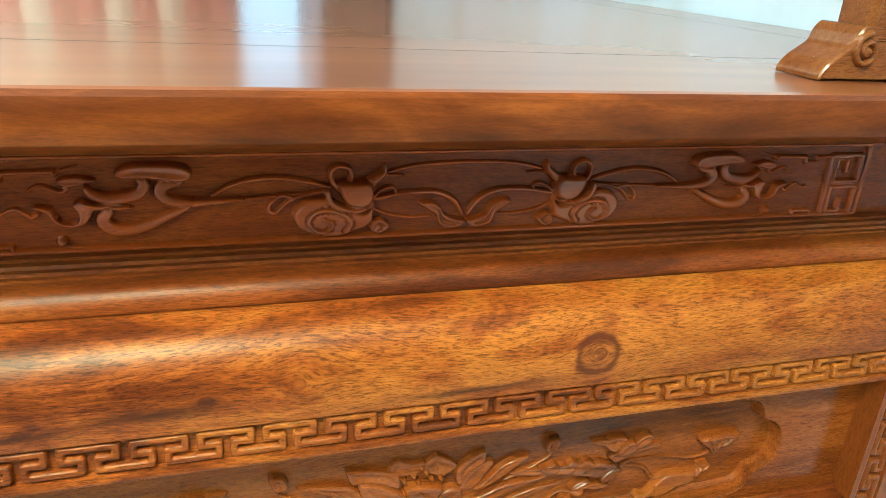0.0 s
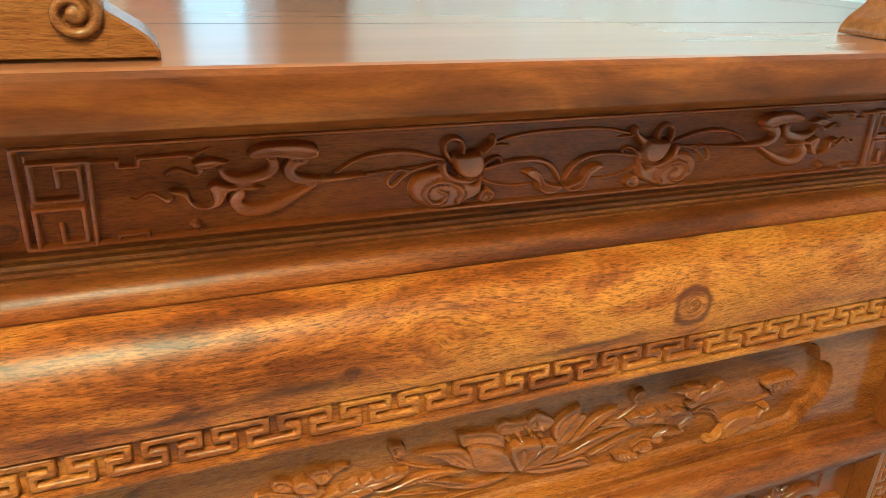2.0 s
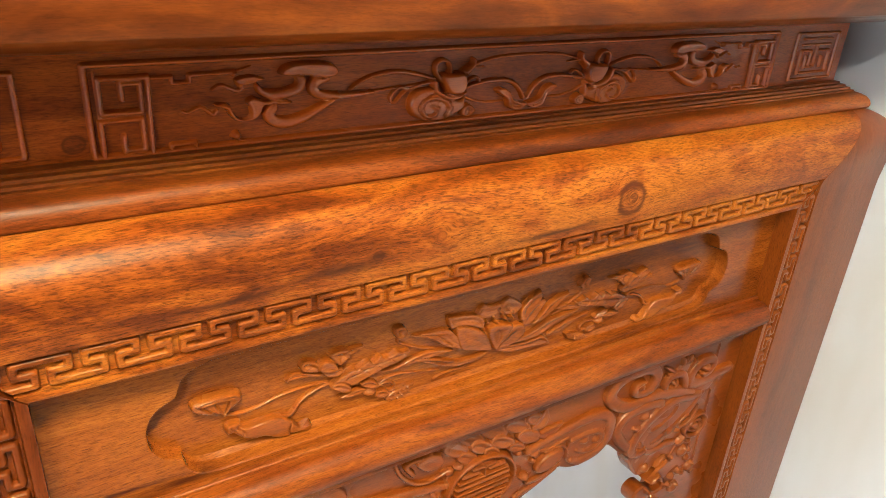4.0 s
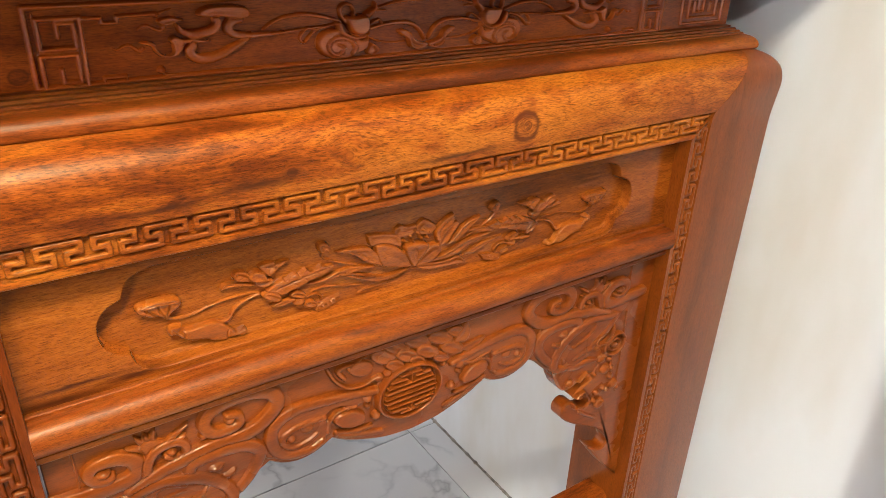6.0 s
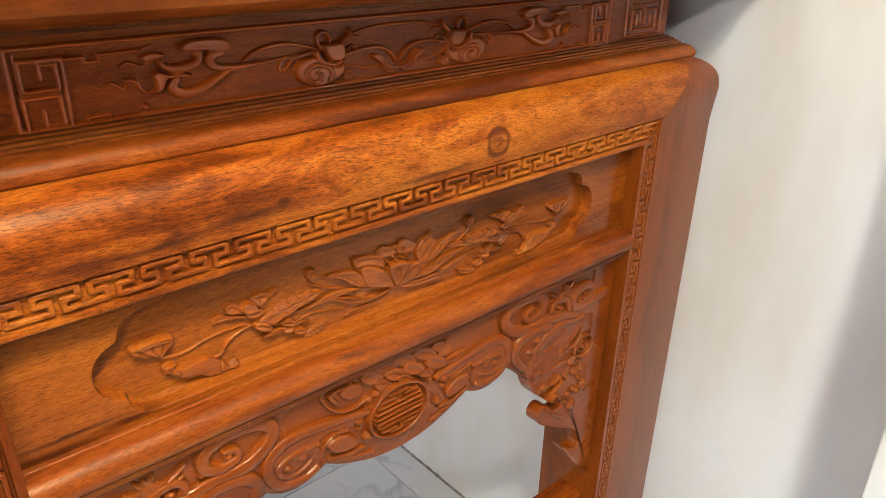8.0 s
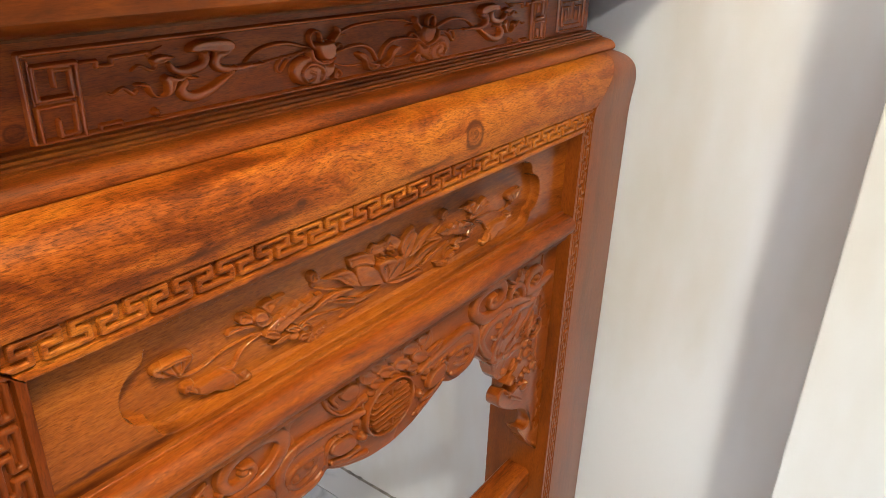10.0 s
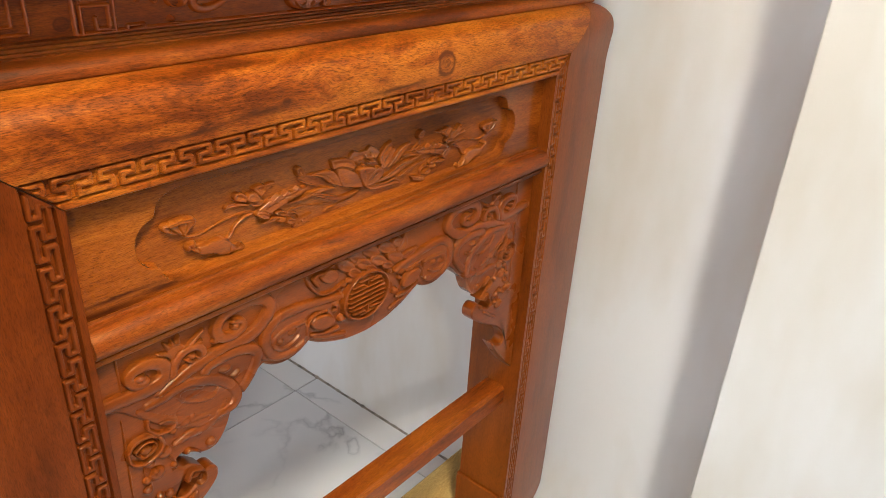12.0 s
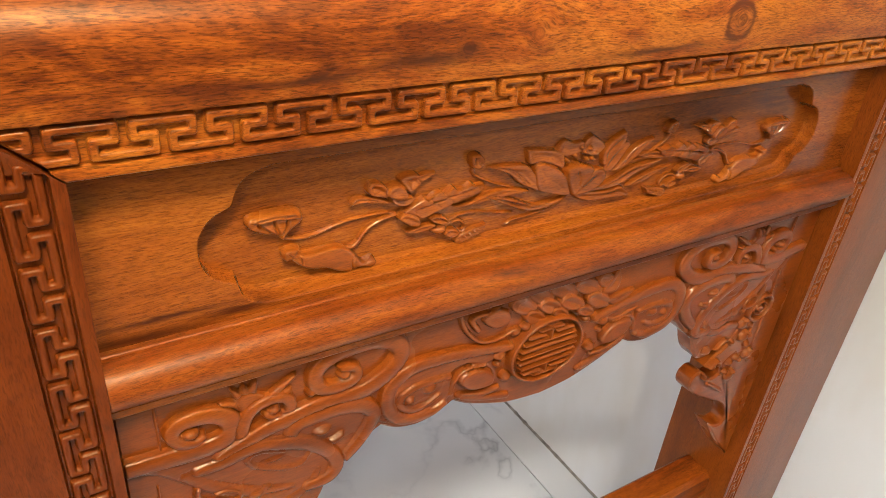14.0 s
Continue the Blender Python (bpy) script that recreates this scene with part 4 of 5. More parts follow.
cloud = [
    stroke(mm((-248.4, 1311.9), (-244.6, 1314.4), (-240.2, 1314.4), (-235.3, 1311.9), (-231, 1310.5), (-227.8, 1312.7), (-230.5, 1315.7)), 0.0009, 0.0016, 0.0036),
    blob(mm((-233.2, 1317.7), (-229.4, 1320.2), (-220.3, 1320.9), (-211, 1317.8), (-216.1, 1316.4), (-222.8, 1314.4), (-229.3, 1314.6)), 0.0042, 0.002, 0.15, 0),
    band(mm((-186.3, 1318.5), (-184.7, 1314.4), (-188.2, 1309.2), (-197.3, 1306.7), (-207.5, 1306.4), (-214.7, 1309.2), (-217.6, 1313.7)), 0.0024, 0.0012, 0.0046, mid=0.0032),
    band(mm((-166, 1316.7), (-172.5, 1314.6), (-175.9, 1309.4), (-171.5, 1304.2), (-158.5, 1302), (-143.7, 1302.3), (-126.7, 1302.8)), 0.0036, 0.001, 0.0046, mid=0.003),
    blob(mm((-200.8, 1320.6), (-198.8, 1325.5), (-189.1, 1328.4), (-173.6, 1328.5), (-161.4, 1326.7), (-156.5, 1322.3), (-157.7, 1317.6), (-165.3, 1316), (-174.1, 1317.3), (-185.5, 1318.9), (-194.5, 1318.8)), 0.006, 0.0035, 0.1, 0),
    stroke(mm((-268.8, 1298.9), (-265.3, 1297.5), (-260.6, 1299.9), (-256.2, 1300.6), (-252.1, 1297.7), (-248.8, 1295.2), (-246.1, 1297.1)), 0.0008, 0.0016, 0.0034),
    blob(mm((-248.5, 1301.7), (-243.9, 1303.4), (-237, 1301.3), (-235.5, 1296.9), (-232.6, 1292.6), (-226.8, 1290.9), (-223.3, 1293.5), (-223.5, 1298.7), (-225.7, 1303.2), (-220.9, 1306.1), (-213.1, 1303.2), (-202.3, 1303), (-190.8, 1299.8), (-198.5, 1298.6), (-206.7, 1298.6), (-213.4, 1298.9), (-215.8, 1294.3), (-220.9, 1289.6), (-231.6, 1289.2), (-237.7, 1293.5), (-240.5, 1298.4)), 0.005, 0.0025, 0.15, 0),
    band(mm((-206.1, 1297.5), (-209.8, 1293), (-206.1, 1287.4), (-196.5, 1285.3), (-184.4, 1287.9), (-171.9, 1293.6), (-160.1, 1299.4)), 0.0028, 0.0014, 0.0048, mid=0.0036),
    dome(-0.2338, 1.2794, 0.0036, 0.0034, 0.005),
    stroke(mm((-236.5, 1278.9), (-230.2, 1275.2), (-219.4, 1274.4)), 0.0015, 0.0006, 0.003),
    dome(-0.2331, 1.3225, 0.0026, 0.0024, 0.004),
    stroke(mm((-231.8, 1322.8), (-227.1, 1324.6), (-220.5, 1326.9)), 0.0013, 0.0005, 0.0028),
]
gourd = [
    blob(mm((-96.1, 1289.6), (-93.9, 1296.6), (-86.7, 1301.6), (-73.6, 1302.6), (-62.4, 1295.7), (-48.4, 1292), (-42.6, 1296.5), (-42.7, 1284), (-53.7, 1277.8), (-67.3, 1274.1), (-82.2, 1276), (-91.9, 1281)), 0.0055, 0.006, 0, 0),
    band(mm((-60.7, 1279.8), (-58, 1285.4), (-63.9, 1292.5), (-74.5, 1295), (-82.7, 1292.5), (-85.4, 1286.2), (-80.2, 1280.3), (-72.7, 1280.9), (-69.9, 1285.6), (-75.5, 1288.6)), 0.0022, 0.0013, 0.0074),
    band(mm((-73.3, 1307), (-71, 1300), (-63.2, 1295.3), (-52.8, 1293.6), (-43.6, 1297.4)), 0.002, 0.0014, 0.007),
    stroke(mm((-47.8, 1309.2), (-39.6, 1315.1), (-35.1, 1319.2), (-35, 1323.6)), 0.0036, 0.001, 0.0055),
    stroke(mm((-36.2, 1316.1), (-29.2, 1316.4), (-21.3, 1315.9)), 0.0016, 0.0006, 0.004),
    blob(mm((-66.8, 1308.9), (-64.9, 1313.6), (-55.7, 1313.7), (-45.5, 1313.9), (-41.6, 1306.3), (-43.6, 1298.3), (-51.2, 1294.7), (-60.8, 1298)), 0.0075, 0.006, 0, 0),
    stroke(mm((-65.4, 1307.2), (-69.9, 1313.9), (-70.6, 1320.2), (-65.8, 1323.5), (-59.1, 1321.9), (-56.7, 1316.2), (-59.8, 1311.6), (-63.5, 1309.5)), 0.0017, 0.0015, 0.006),
    stroke(mm((-72.9, 1306.6), (-89.2, 1304.2), (-98.8, 1299.8), (-105.9, 1292.8), (-110.2, 1293.6), (-109.9, 1298.7), (-103.6, 1304.1), (-94.8, 1302.7)), 0.0013, 0.0014, 0.0045),
    stroke(mm((-42, 1299.8), (-38, 1305.2), (-30.3, 1308), (-26.5, 1304.8), (-31.6, 1301.1), (-39.3, 1299.6)), 0.0013, 0.0011, 0.0045),
    blob(mm((-44.5, 1278.2), (-42.7, 1284.9), (-36.7, 1286.9), (-30.1, 1282), (-32.9, 1277.2), (-39, 1275.6)), 0.0048, 0.003, 0.2, 0),
    groove(mm((-38.2, 1283.6), (-35.8, 1280), (-38.7, 1278.1)), 0.0008, 0.0018),
]
vine = [
    stroke(mm((-145.1, 1305.5), (-135.3, 1311.6), (-120.9, 1315.5), (-102.3, 1316.1), (-85.4, 1313), (-70.5, 1308.8)), 0.001, 0.0012, 0.0042, mid=0.0017),
    stroke(mm((-143.7, 1300.8), (-124.7, 1302.7), (-97.3, 1304.4), (-72.9, 1306.6)), 0.001, 0.001, 0.0034),
    stroke(mm((-31.2, 1318.6), (-13.9, 1322.4), (4, 1323.8), (25, 1324.2)), 0.0012, 0.0014, 0.0036),
    stroke(mm((-40.7, 1300.5), (-21.1, 1303.6), (-3.1, 1303.9), (8.8, 1301), (16.5, 1295.3), (21.7, 1287.1)), 0.0012, 0.0015, 0.0042, mid=0.002),
    stroke(mm((-42.4, 1293.2), (-32.4, 1288.6), (-15.9, 1285.5), (-0.3, 1285.9)), 0.0012, 0.0008, 0.0034),
    blob(mm((-10.1, 1296.5), (-2.5, 1298), (4.9, 1294.5), (8.8, 1288.1), (16.8, 1284.8), (24.1, 1283.3), (22.2, 1279.1), (11.9, 1276.9), (4, 1280.7), (1.4, 1287.4), (-5.5, 1291.9)), 0.005, 0.0025, 0.15, 0),
    groove(mm((3.8, 1291.1), (7.5, 1283), (16.2, 1280.9)), 0.0008, 0.0018),
]
part("corner_fret", relief("corner_fret", corner_fret(), WAIST_Y, 0.0008), WAIST_CUT_LIT, waist)
part("corner_fret", relief("corner_fret", mirrored(corner_fret(), WCX), WAIST_Y, 0.0008), WAIST_CUT_LIT, waist)
for flip in (False, True):
    for name, shapes in (("cloud_carving", cloud), ("gourd_carving", gourd), ("vine_carving", vine)):
        part(name, relief(name, fuller(mirrored(shapes, WCX) if flip else shapes, 1.25), WAIST_Y, 0.00065, deep=1.4, crisp=0.6), WAIST_CUT_LIT, waist)


def end_fret(x0, x1, z0, z1):
    """The square labyrinth on the short panels at the ends of the waist."""
    w, h = 0.0018, 0.0032
    gx, gz = (x1 - x0), (z1 - z0)
    def q(*p):
        return straight([(x0 + gx * a, z0 + gz * b) for a, b in p], w, h)
    return [q((0, 0), (1, 0), (1, 1), (0, 1), (0, 0)),
            q((0.16, 0.13), (0.84, 0.13), (0.84, 0.62), (0.52, 0.62)), q((0.16, 0.13), (0.16, 0.62), (0.40, 0.62), (0.40, 0.32)),
            q((0.30, 0.50), (0.30, 0.26), (0.52, 0.26), (0.52, 0.62), (0.52, 0.75)), q((0.68, 0.48), (0.68, 0.26)), q((0.16, 0.75), (0.84, 0.75)), q((0.16, 0.88), (0.84, 0.88))]


for x0, x1 in ((0.409, 0.497), (-0.449, -0.361)):
    part("end_fret", relief("end_fret", end_fret(x0 + 0.004, x1 - 0.004, W0 + 0.003, W1 - 0.003), WAIST_Y, 0.0009), WAIST_CUT_LIT, waist)

# lotus panel
FLOOR_Y = PANEL_Y + RECESS
flower = [
    blob(mm((-32, 1092.1), (-31.1, 1101.9), (-24.4, 1106.8), (-24.4, 1106.8), (-14.3, 1102.5), (-4.3, 1102.1), (-4.6, 1093), (-16.5, 1090.7)), 0.004, 0.0025, 0.35, 0),
    blob(mm((-4.6, 1093), (-3, 1101.9), (4.4, 1107.4), (4.4, 1107.4), (14.8, 1101.4), (21.9, 1094.3), (15.8, 1087.9), (6.3, 1087.3)), 0.004, 0.0025, 0.35, 0),
    blob(mm((-60.5, 1090.4), (-65.0, 1103.8), (-65.0, 1103.8), (-47.3, 1101.8), (-33.5, 1098.5), (-24.1, 1091.9), (-24.1, 1080.7), (-36.8, 1086.3), (-49.4, 1090.2)), 0.005, 0.003, 0.3, 0),
    blob(mm((22.7, 1076.3), (20.6, 1089.3), (29.7, 1099.4), (43.8, 1105.8), (43.8, 1105.8), (45.1, 1096.8), (40.5, 1089.5), (33.8, 1079.9)), 0.005, 0.003, 0.4, 0),
    blob(mm((24.2, 1070.7), (29, 1082.8), (38.1, 1090.9), (47, 1094.9), (52.3, 1091), (46.7, 1082.3), (39.9, 1072.5), (32.9, 1068.2)), 0.0035, 0.0025, 0.4, 0),
    dome(-0.02, 1.0872, 0.0026, 0.0022, 0.007),
    dome(-0.0129, 1.0912, 0.0026, 0.0022, 0.007),
    dome(-0.0087, 1.0839, 0.0026, 0.0022, 0.007),
    dome(-0.0033, 1.0928, 0.0026, 0.0022, 0.007),
    dome(0.0016, 1.0854, 0.0026, 0.0022, 0.007),
    dome(0.0037, 1.0949, 0.0026, 0.0022, 0.007),
    dome(0.0101, 1.0898, 0.0026, 0.0022, 0.007),
    dome(-0.0069, 1.0974, 0.0026, 0.0022, 0.007),
    dome(0.0088, 1.0848, 0.0026, 0.0022, 0.007),
    blob(mm((-55.4, 1088.8), (-47.6, 1090.5), (-33.4, 1084.8), (-22, 1076.8), (-14.8, 1066.7), (-11.1, 1055.9), (-18.4, 1054.5), (-34.2, 1059.1), (-47.2, 1064.1), (-52.9, 1075.3)), 0.006, 0.005, 0.25, 0.0004),
    blob(mm((-7.9, 1053.1), (-4.1, 1061.6), (3.8, 1068.8), (15.1, 1075.4), (25, 1072.8), (27.8, 1064.7), (21.1, 1057.2), (7.8, 1052.4)), 0.006, 0.005, 0.25, 0.0004),
    blob(mm((-19.2, 1081), (-11, 1082.7), (-1.9, 1081.8), (10.7, 1077.2), (6.5, 1068.3), (-0.8, 1061), (-8.6, 1053.3), (-15.1, 1062.5), (-19.3, 1072.7)), 0.007, 0.005, 0.2, 0.0008),
    groove(mm((-8.4, 1077.1), (-4.2, 1070.2), (-5.3, 1064)), 0.0008, 0.0012),
]
part("lotus_flower", relief("lotus_flower", flower, FLOOR_Y, 0.0006, deep=1.15, crisp=0.5), PANEL_CUT, panel, "open lotus flower carved in relief")
leaves = [
    blob(mm((-101.5, 1092.3), (-101.5, 1092.3), (-88.7, 1093.6), (-72.6, 1092.5), (-61.4, 1089.7), (-52.9, 1081.4), (-45.5, 1070.5), (-46.6, 1064), (-56.9, 1068.4), (-67.7, 1073.9), (-77.6, 1082.5), (-89.1, 1088.8)), 0.005, 0.003, 0.3, 0),
    groove(mm((-91.7, 1091.7), (-74.3, 1085.9), (-57.7, 1072.6)), 0.0009, 0.0016),
    blob(mm((-130.6, 1065.2), (-114, 1066.9), (-96.4, 1071.5), (-77.6, 1072.1), (-53.4, 1065.2), (-75.3, 1065.1), (-97.4, 1063.8), (-116.7, 1063)), 0.0045, 0.0025, 0.2, 0),
    blob(mm((-97.9, 1066.8), (-86.8, 1066.3), (-72.6, 1062.1), (-60, 1056.6), (-47.4, 1052), (-29, 1051.7), (-13.1, 1053.6), (-28.1, 1047.2), (-49.9, 1046.2), (-66.1, 1051), (-82.3, 1058.8)), 0.005, 0.003, 0.3, 0),
    groove(mm((-87.4, 1063.4), (-66.2, 1055.2), (-38.4, 1049.8)), 0.0008, 0.0016),
    stroke(mm((-10.6, 1053.6), (-19.3, 1047.2), (-37.1, 1043.1), (-55, 1041.3), (-69, 1040.5), (-74.4, 1037.9)), 0.0014, 0.001, 0.0045),
    stroke(mm((-134.1, 1049.6), (-126.4, 1055), (-110.6, 1056.3), (-91.3, 1051.9), (-69, 1047.4)), 0.0013, 0.001, 0.0045),
    blob(mm((35.6, 1068.3), (45.6, 1076.5), (56.2, 1087.3), (68.3, 1093), (83.4, 1094.7), (83.4, 1094.7), (76.7, 1089.2), (68.6, 1083.3), (59.4, 1076.5), (50, 1070.9)), 0.005, 0.003, 0.3, 0),
    blob(mm((-0.7, 1055.1), (23.8, 1057.2), (44.1, 1062.5), (59.1, 1068.4), (76.9, 1070.5), (106, 1071.6), (106, 1071.6), (84.2, 1066), (64.3, 1060.3), (48, 1053.5), (25.1, 1052)), 0.005, 0.0025, 0.25, 0),
    blob(mm((59.2, 1048.7), (73, 1055.4), (93.3, 1060.6), (117, 1061.9), (96.3, 1056.1), (76.4, 1049.1)), 0.0035, 0.002, 0.2, 0),
    blob(mm((-5.8, 1052.2), (6.1, 1053.8), (32.4, 1050.2), (51.5, 1051.2), (61.2, 1044.4), (60.6, 1039.3), (39, 1041), (11.3, 1043.5)), 0.0045, 0.0025, 0.3, 0),
    blob(mm((64.3, 1079.1), (79.4, 1080.6), (102.5, 1077.2), (119.4, 1072.5), (101.6, 1071.2), (81.9, 1073.1)), 0.004, 0.002, 0.3, 0),
]
part("lotus_leaves", relief("lotus_leaves", leaves, FLOOR_Y, 0.0006, deep=1.15, crisp=0.5), PANEL_CUT, panel)
spray = [
    stroke(mm((-112.5, 1096), (-113.3, 1090.5), (-104.1, 1084.1), (-89.5, 1077.2), (-74.8, 1072.1)), 0.0018, 0.001, 0.0045),
    blob(mm((-118, 1098.7), (-119.3, 1105.4), (-115.1, 1108.4), (-108.6, 1106.1), (-105.1, 1099.5), (-108.7, 1094.9), (-114.4, 1094.9)), 0.0065, 0.0035, 0.3, 0),
    dome(-0.1098, 1.0993, 0.0018, 0.0018, 0.0082),
    blob(mm((-174.6, 1070.6), (-164.5, 1076.1), (-157, 1078.9), (-153.9, 1076.9), (-148.3, 1080.6), (-142.4, 1081.9), (-139.2, 1079.4), (-132.6, 1083.9), (-127.7, 1080.6), (-121, 1080.8), (-116.1, 1083.8), (-110.6, 1081.4), (-102.5, 1081), (-105.6, 1075.7), (-113.6, 1072.3), (-123.4, 1070.7), (-131, 1069.2), (-135.9, 1066.8), (-145.8, 1064.9), (-157.5, 1061.4), (-167.5, 1064.4)), 0.006, 0.0025, 0.15, 0),
    groove(mm((-163.5, 1069.3), (-146.6, 1072.7), (-129.2, 1076.1), (-108.7, 1079.1)), 0.0009, 0.0016),
    groove(mm((-151.9, 1076.5), (-143.2, 1069.2)), 0.0007, 0.0012),
    groove(mm((-139.7, 1079), (-131.2, 1070.7)), 0.0007, 0.0012),
    groove(mm((-124.4, 1079.6), (-118.5, 1073.2)), 0.0007, 0.0012),
    blob(mm((-179.1, 1065.9), (-174.6, 1069.7), (-165.7, 1066.9), (-159.4, 1060.9), (-162, 1056.1), (-171, 1059)), 0.0065, 0.003, 0.2, 0.0005),
    dome(-0.1691, 1.06, 0.0026, 0.0024, 0.008),
    blob(mm((-171, 1052.2), (-162.9, 1054.8), (-150, 1055.5), (-143.7, 1052.7), (-153.6, 1049.8), (-163.5, 1049.5)), 0.0055, 0.0025, 0.2, 0),
    blob(mm((-151.3, 1059.2), (-147.6, 1061.8), (-139.3, 1060.1), (-132.5, 1054.3), (-138, 1051.9), (-146, 1055.1)), 0.006, 0.0022, 0.5, 0),
    dome(-0.1413, 1.0486, 0.007, 0.0046, 0.0075),
    stroke(mm((-136.1, 1049), (-130.1, 1051.3), (-122.8, 1051.7), (-116.4, 1046.8), (-117.9, 1041.5), (-125.1, 1043.6)), 0.0017, 0.0014, 0.006),
    blob(mm((-136.5, 1042.1), (-133.9, 1047.6), (-125.4, 1046.2), (-122.1, 1040.9), (-128.7, 1038.3)), 0.006, 0.0025, 0.3, 0),
    blob(mm((-125.6, 1033.4), (-122.4, 1038.9), (-109.9, 1042.4), (-94.8, 1044.8), (-94.8, 1044.8), (-100.3, 1036.6), (-110.9, 1033.2), (-120.4, 1030.7)), 0.0045, 0.002, 0.1, 0),
    dome(-0.1209, 1.035, 0.0013, 0.0012, 0.007),
    dome(-0.1169, 1.0372, 0.0013, 0.0012, 0.007),
    dome(-0.1121, 1.0382, 0.0013, 0.0012, 0.007),
    dome(-0.1074, 1.0397, 0.0013, 0.0012, 0.007),
    dome(-0.1142, 1.0329, 0.0013, 0.0012, 0.007),
    dome(-0.1095, 1.035, 0.0013, 0.0012, 0.007),
    dome(-0.1037, 1.041, 0.0013, 0.0012, 0.007),
]
bloom = [
    blob(mm((-216.9, 1083.1), (-213.9, 1088.3), (-207.4, 1088.4), (-195.8, 1085.7), (-184.6, 1080.4), (-186.3, 1078.5), (-199.2, 1081.9), (-209, 1083.3)), 0.0045, 0.002, 0.3, 0),
    blob(mm((-201.7, 1088.6), (-205, 1094.1), (-202.5, 1098.9), (-196.3, 1098.7), (-190.8, 1095.5), (-185, 1087.8), (-189.4, 1085)), 0.006, 0.003, 0.4, 0),
    blob(mm((-176, 1092), (-180, 1098.1), (-172.8, 1100.8), (-164.4, 1099.9), (-160.1, 1093.8), (-164.4, 1087.7), (-170.9, 1085.6)), 0.006, 0.003, 0.4, 0),
    blob(mm((-165, 1096.4), (-157.6, 1098.8), (-145.9, 1097.7), (-145.9, 1097.7), (-152.5, 1094.7), (-159.9, 1091.9)), 0.0045, 0.002, 0.3, 0),
    blob(mm((-185.6, 1082.9), (-178.2, 1083.4), (-168.8, 1083.4), (-165.7, 1079.2), (-172, 1074.8), (-181.6, 1077.1)), 0.0055, 0.0025, 0.3, 0),
    blob(mm((-189.5, 1086.4), (-188, 1093.2), (-181.7, 1095.3), (-175, 1091.4), (-171.7, 1083.5), (-179.1, 1081.7)), 0.0075, 0.004, 0.1, 0.0004),
]
pod = [
    stroke(mm((-267.5, 1069.1), (-260.8, 1065.8), (-251.4, 1064.5), (-241.4, 1065.4), (-229.6, 1068.7), (-216.6, 1070.9), (-203.3, 1071.3), (-189.6, 1071.3), (-179.3, 1069.2)), 0.0015, 0.0011, 0.0042),
    stroke(mm((-223.3, 1051.1), (-215.2, 1049.3), (-210.4, 1051.9), (-205.1, 1059.2), (-198.5, 1063.9), (-189.4, 1067.1), (-179.2, 1068.7)), 0.0024, 0.0011, 0.005, mid=0.0022),
    blob(mm((-291.8, 1085), (-289.7, 1089.2), (-281.4, 1090.4), (-271.5, 1090.9), (-261.4, 1090.1), (-254.7, 1088), (-252.4, 1083.2), (-255.3, 1078.6), (-261, 1075), (-264.3, 1071.4), (-266.8, 1067.6), (-271.4, 1071.7), (-278.3, 1074.1), (-285.8, 1077.4), (-290.2, 1080.9)), 0.0065, 0.004, 0.2, 0),
    blob(mm((-289.1, 1087), (-280.8, 1089), (-270, 1089.3), (-258.3, 1088.2), (-254.4, 1084.5), (-261.6, 1083.8), (-272.1, 1085.1), (-282.5, 1084.3)), 0.0042, 0.0022, 0.5, 0.0042),
    groove(mm((-283.7, 1083.3), (-278.2, 1077.5), (-269.9, 1070.9)), 0.0011, 0.0026),
    groove(mm((-273.3, 1084.1), (-271.6, 1077.8), (-268.3, 1070.5)), 0.0011, 0.0026),
    groove(mm((-263.2, 1083.3), (-264.1, 1078.3), (-266.7, 1071.9)), 0.0011, 0.0026),
]
root = [
    blob(mm((-266.5, 1050.5), (-267.5, 1057.5), (-263.8, 1060.2), (-254.4, 1058.9), (-257.4, 1055.1), (-248.7, 1053.4), (-237.2, 1054.4), (-225.1, 1054.4), (-217, 1049.2), (-211.5, 1042.6), (-206.3, 1037), (-198.4, 1038.5), (-195.4, 1033.8), (-200.4, 1030.1), (-210.3, 1032.1), (-219.4, 1030.5), (-229.3, 1034), (-237.2, 1038.4), (-246.7, 1039.4), (-255.9, 1044.6), (-262, 1050.7)), 0.007, 0.005, 0, 0),
    groove(mm((-255.7, 1053.3), (-253.3, 1048.1), (-255.1, 1045.3)), 0.001, 0.0022),
    groove(mm((-213.7, 1043.2), (-215.9, 1037.9), (-214.9, 1032.8)), 0.001, 0.002),
    groove(mm((-263.9, 1056.6), (-259.9, 1052)), 0.0009, 0.002),
]
for flip in (False, True):
    for name, shapes in (("leaf_spray", spray), ("small_bloom", bloom), ("seed_pod", pod), ("lotus_root", root)):
        part(name, relief(name, mirrored(shapes, -0.006) if flip else shapes, FLOOR_Y, 0.0006, deep=1.15, crisp=0.5), PANEL_CUT, panel)

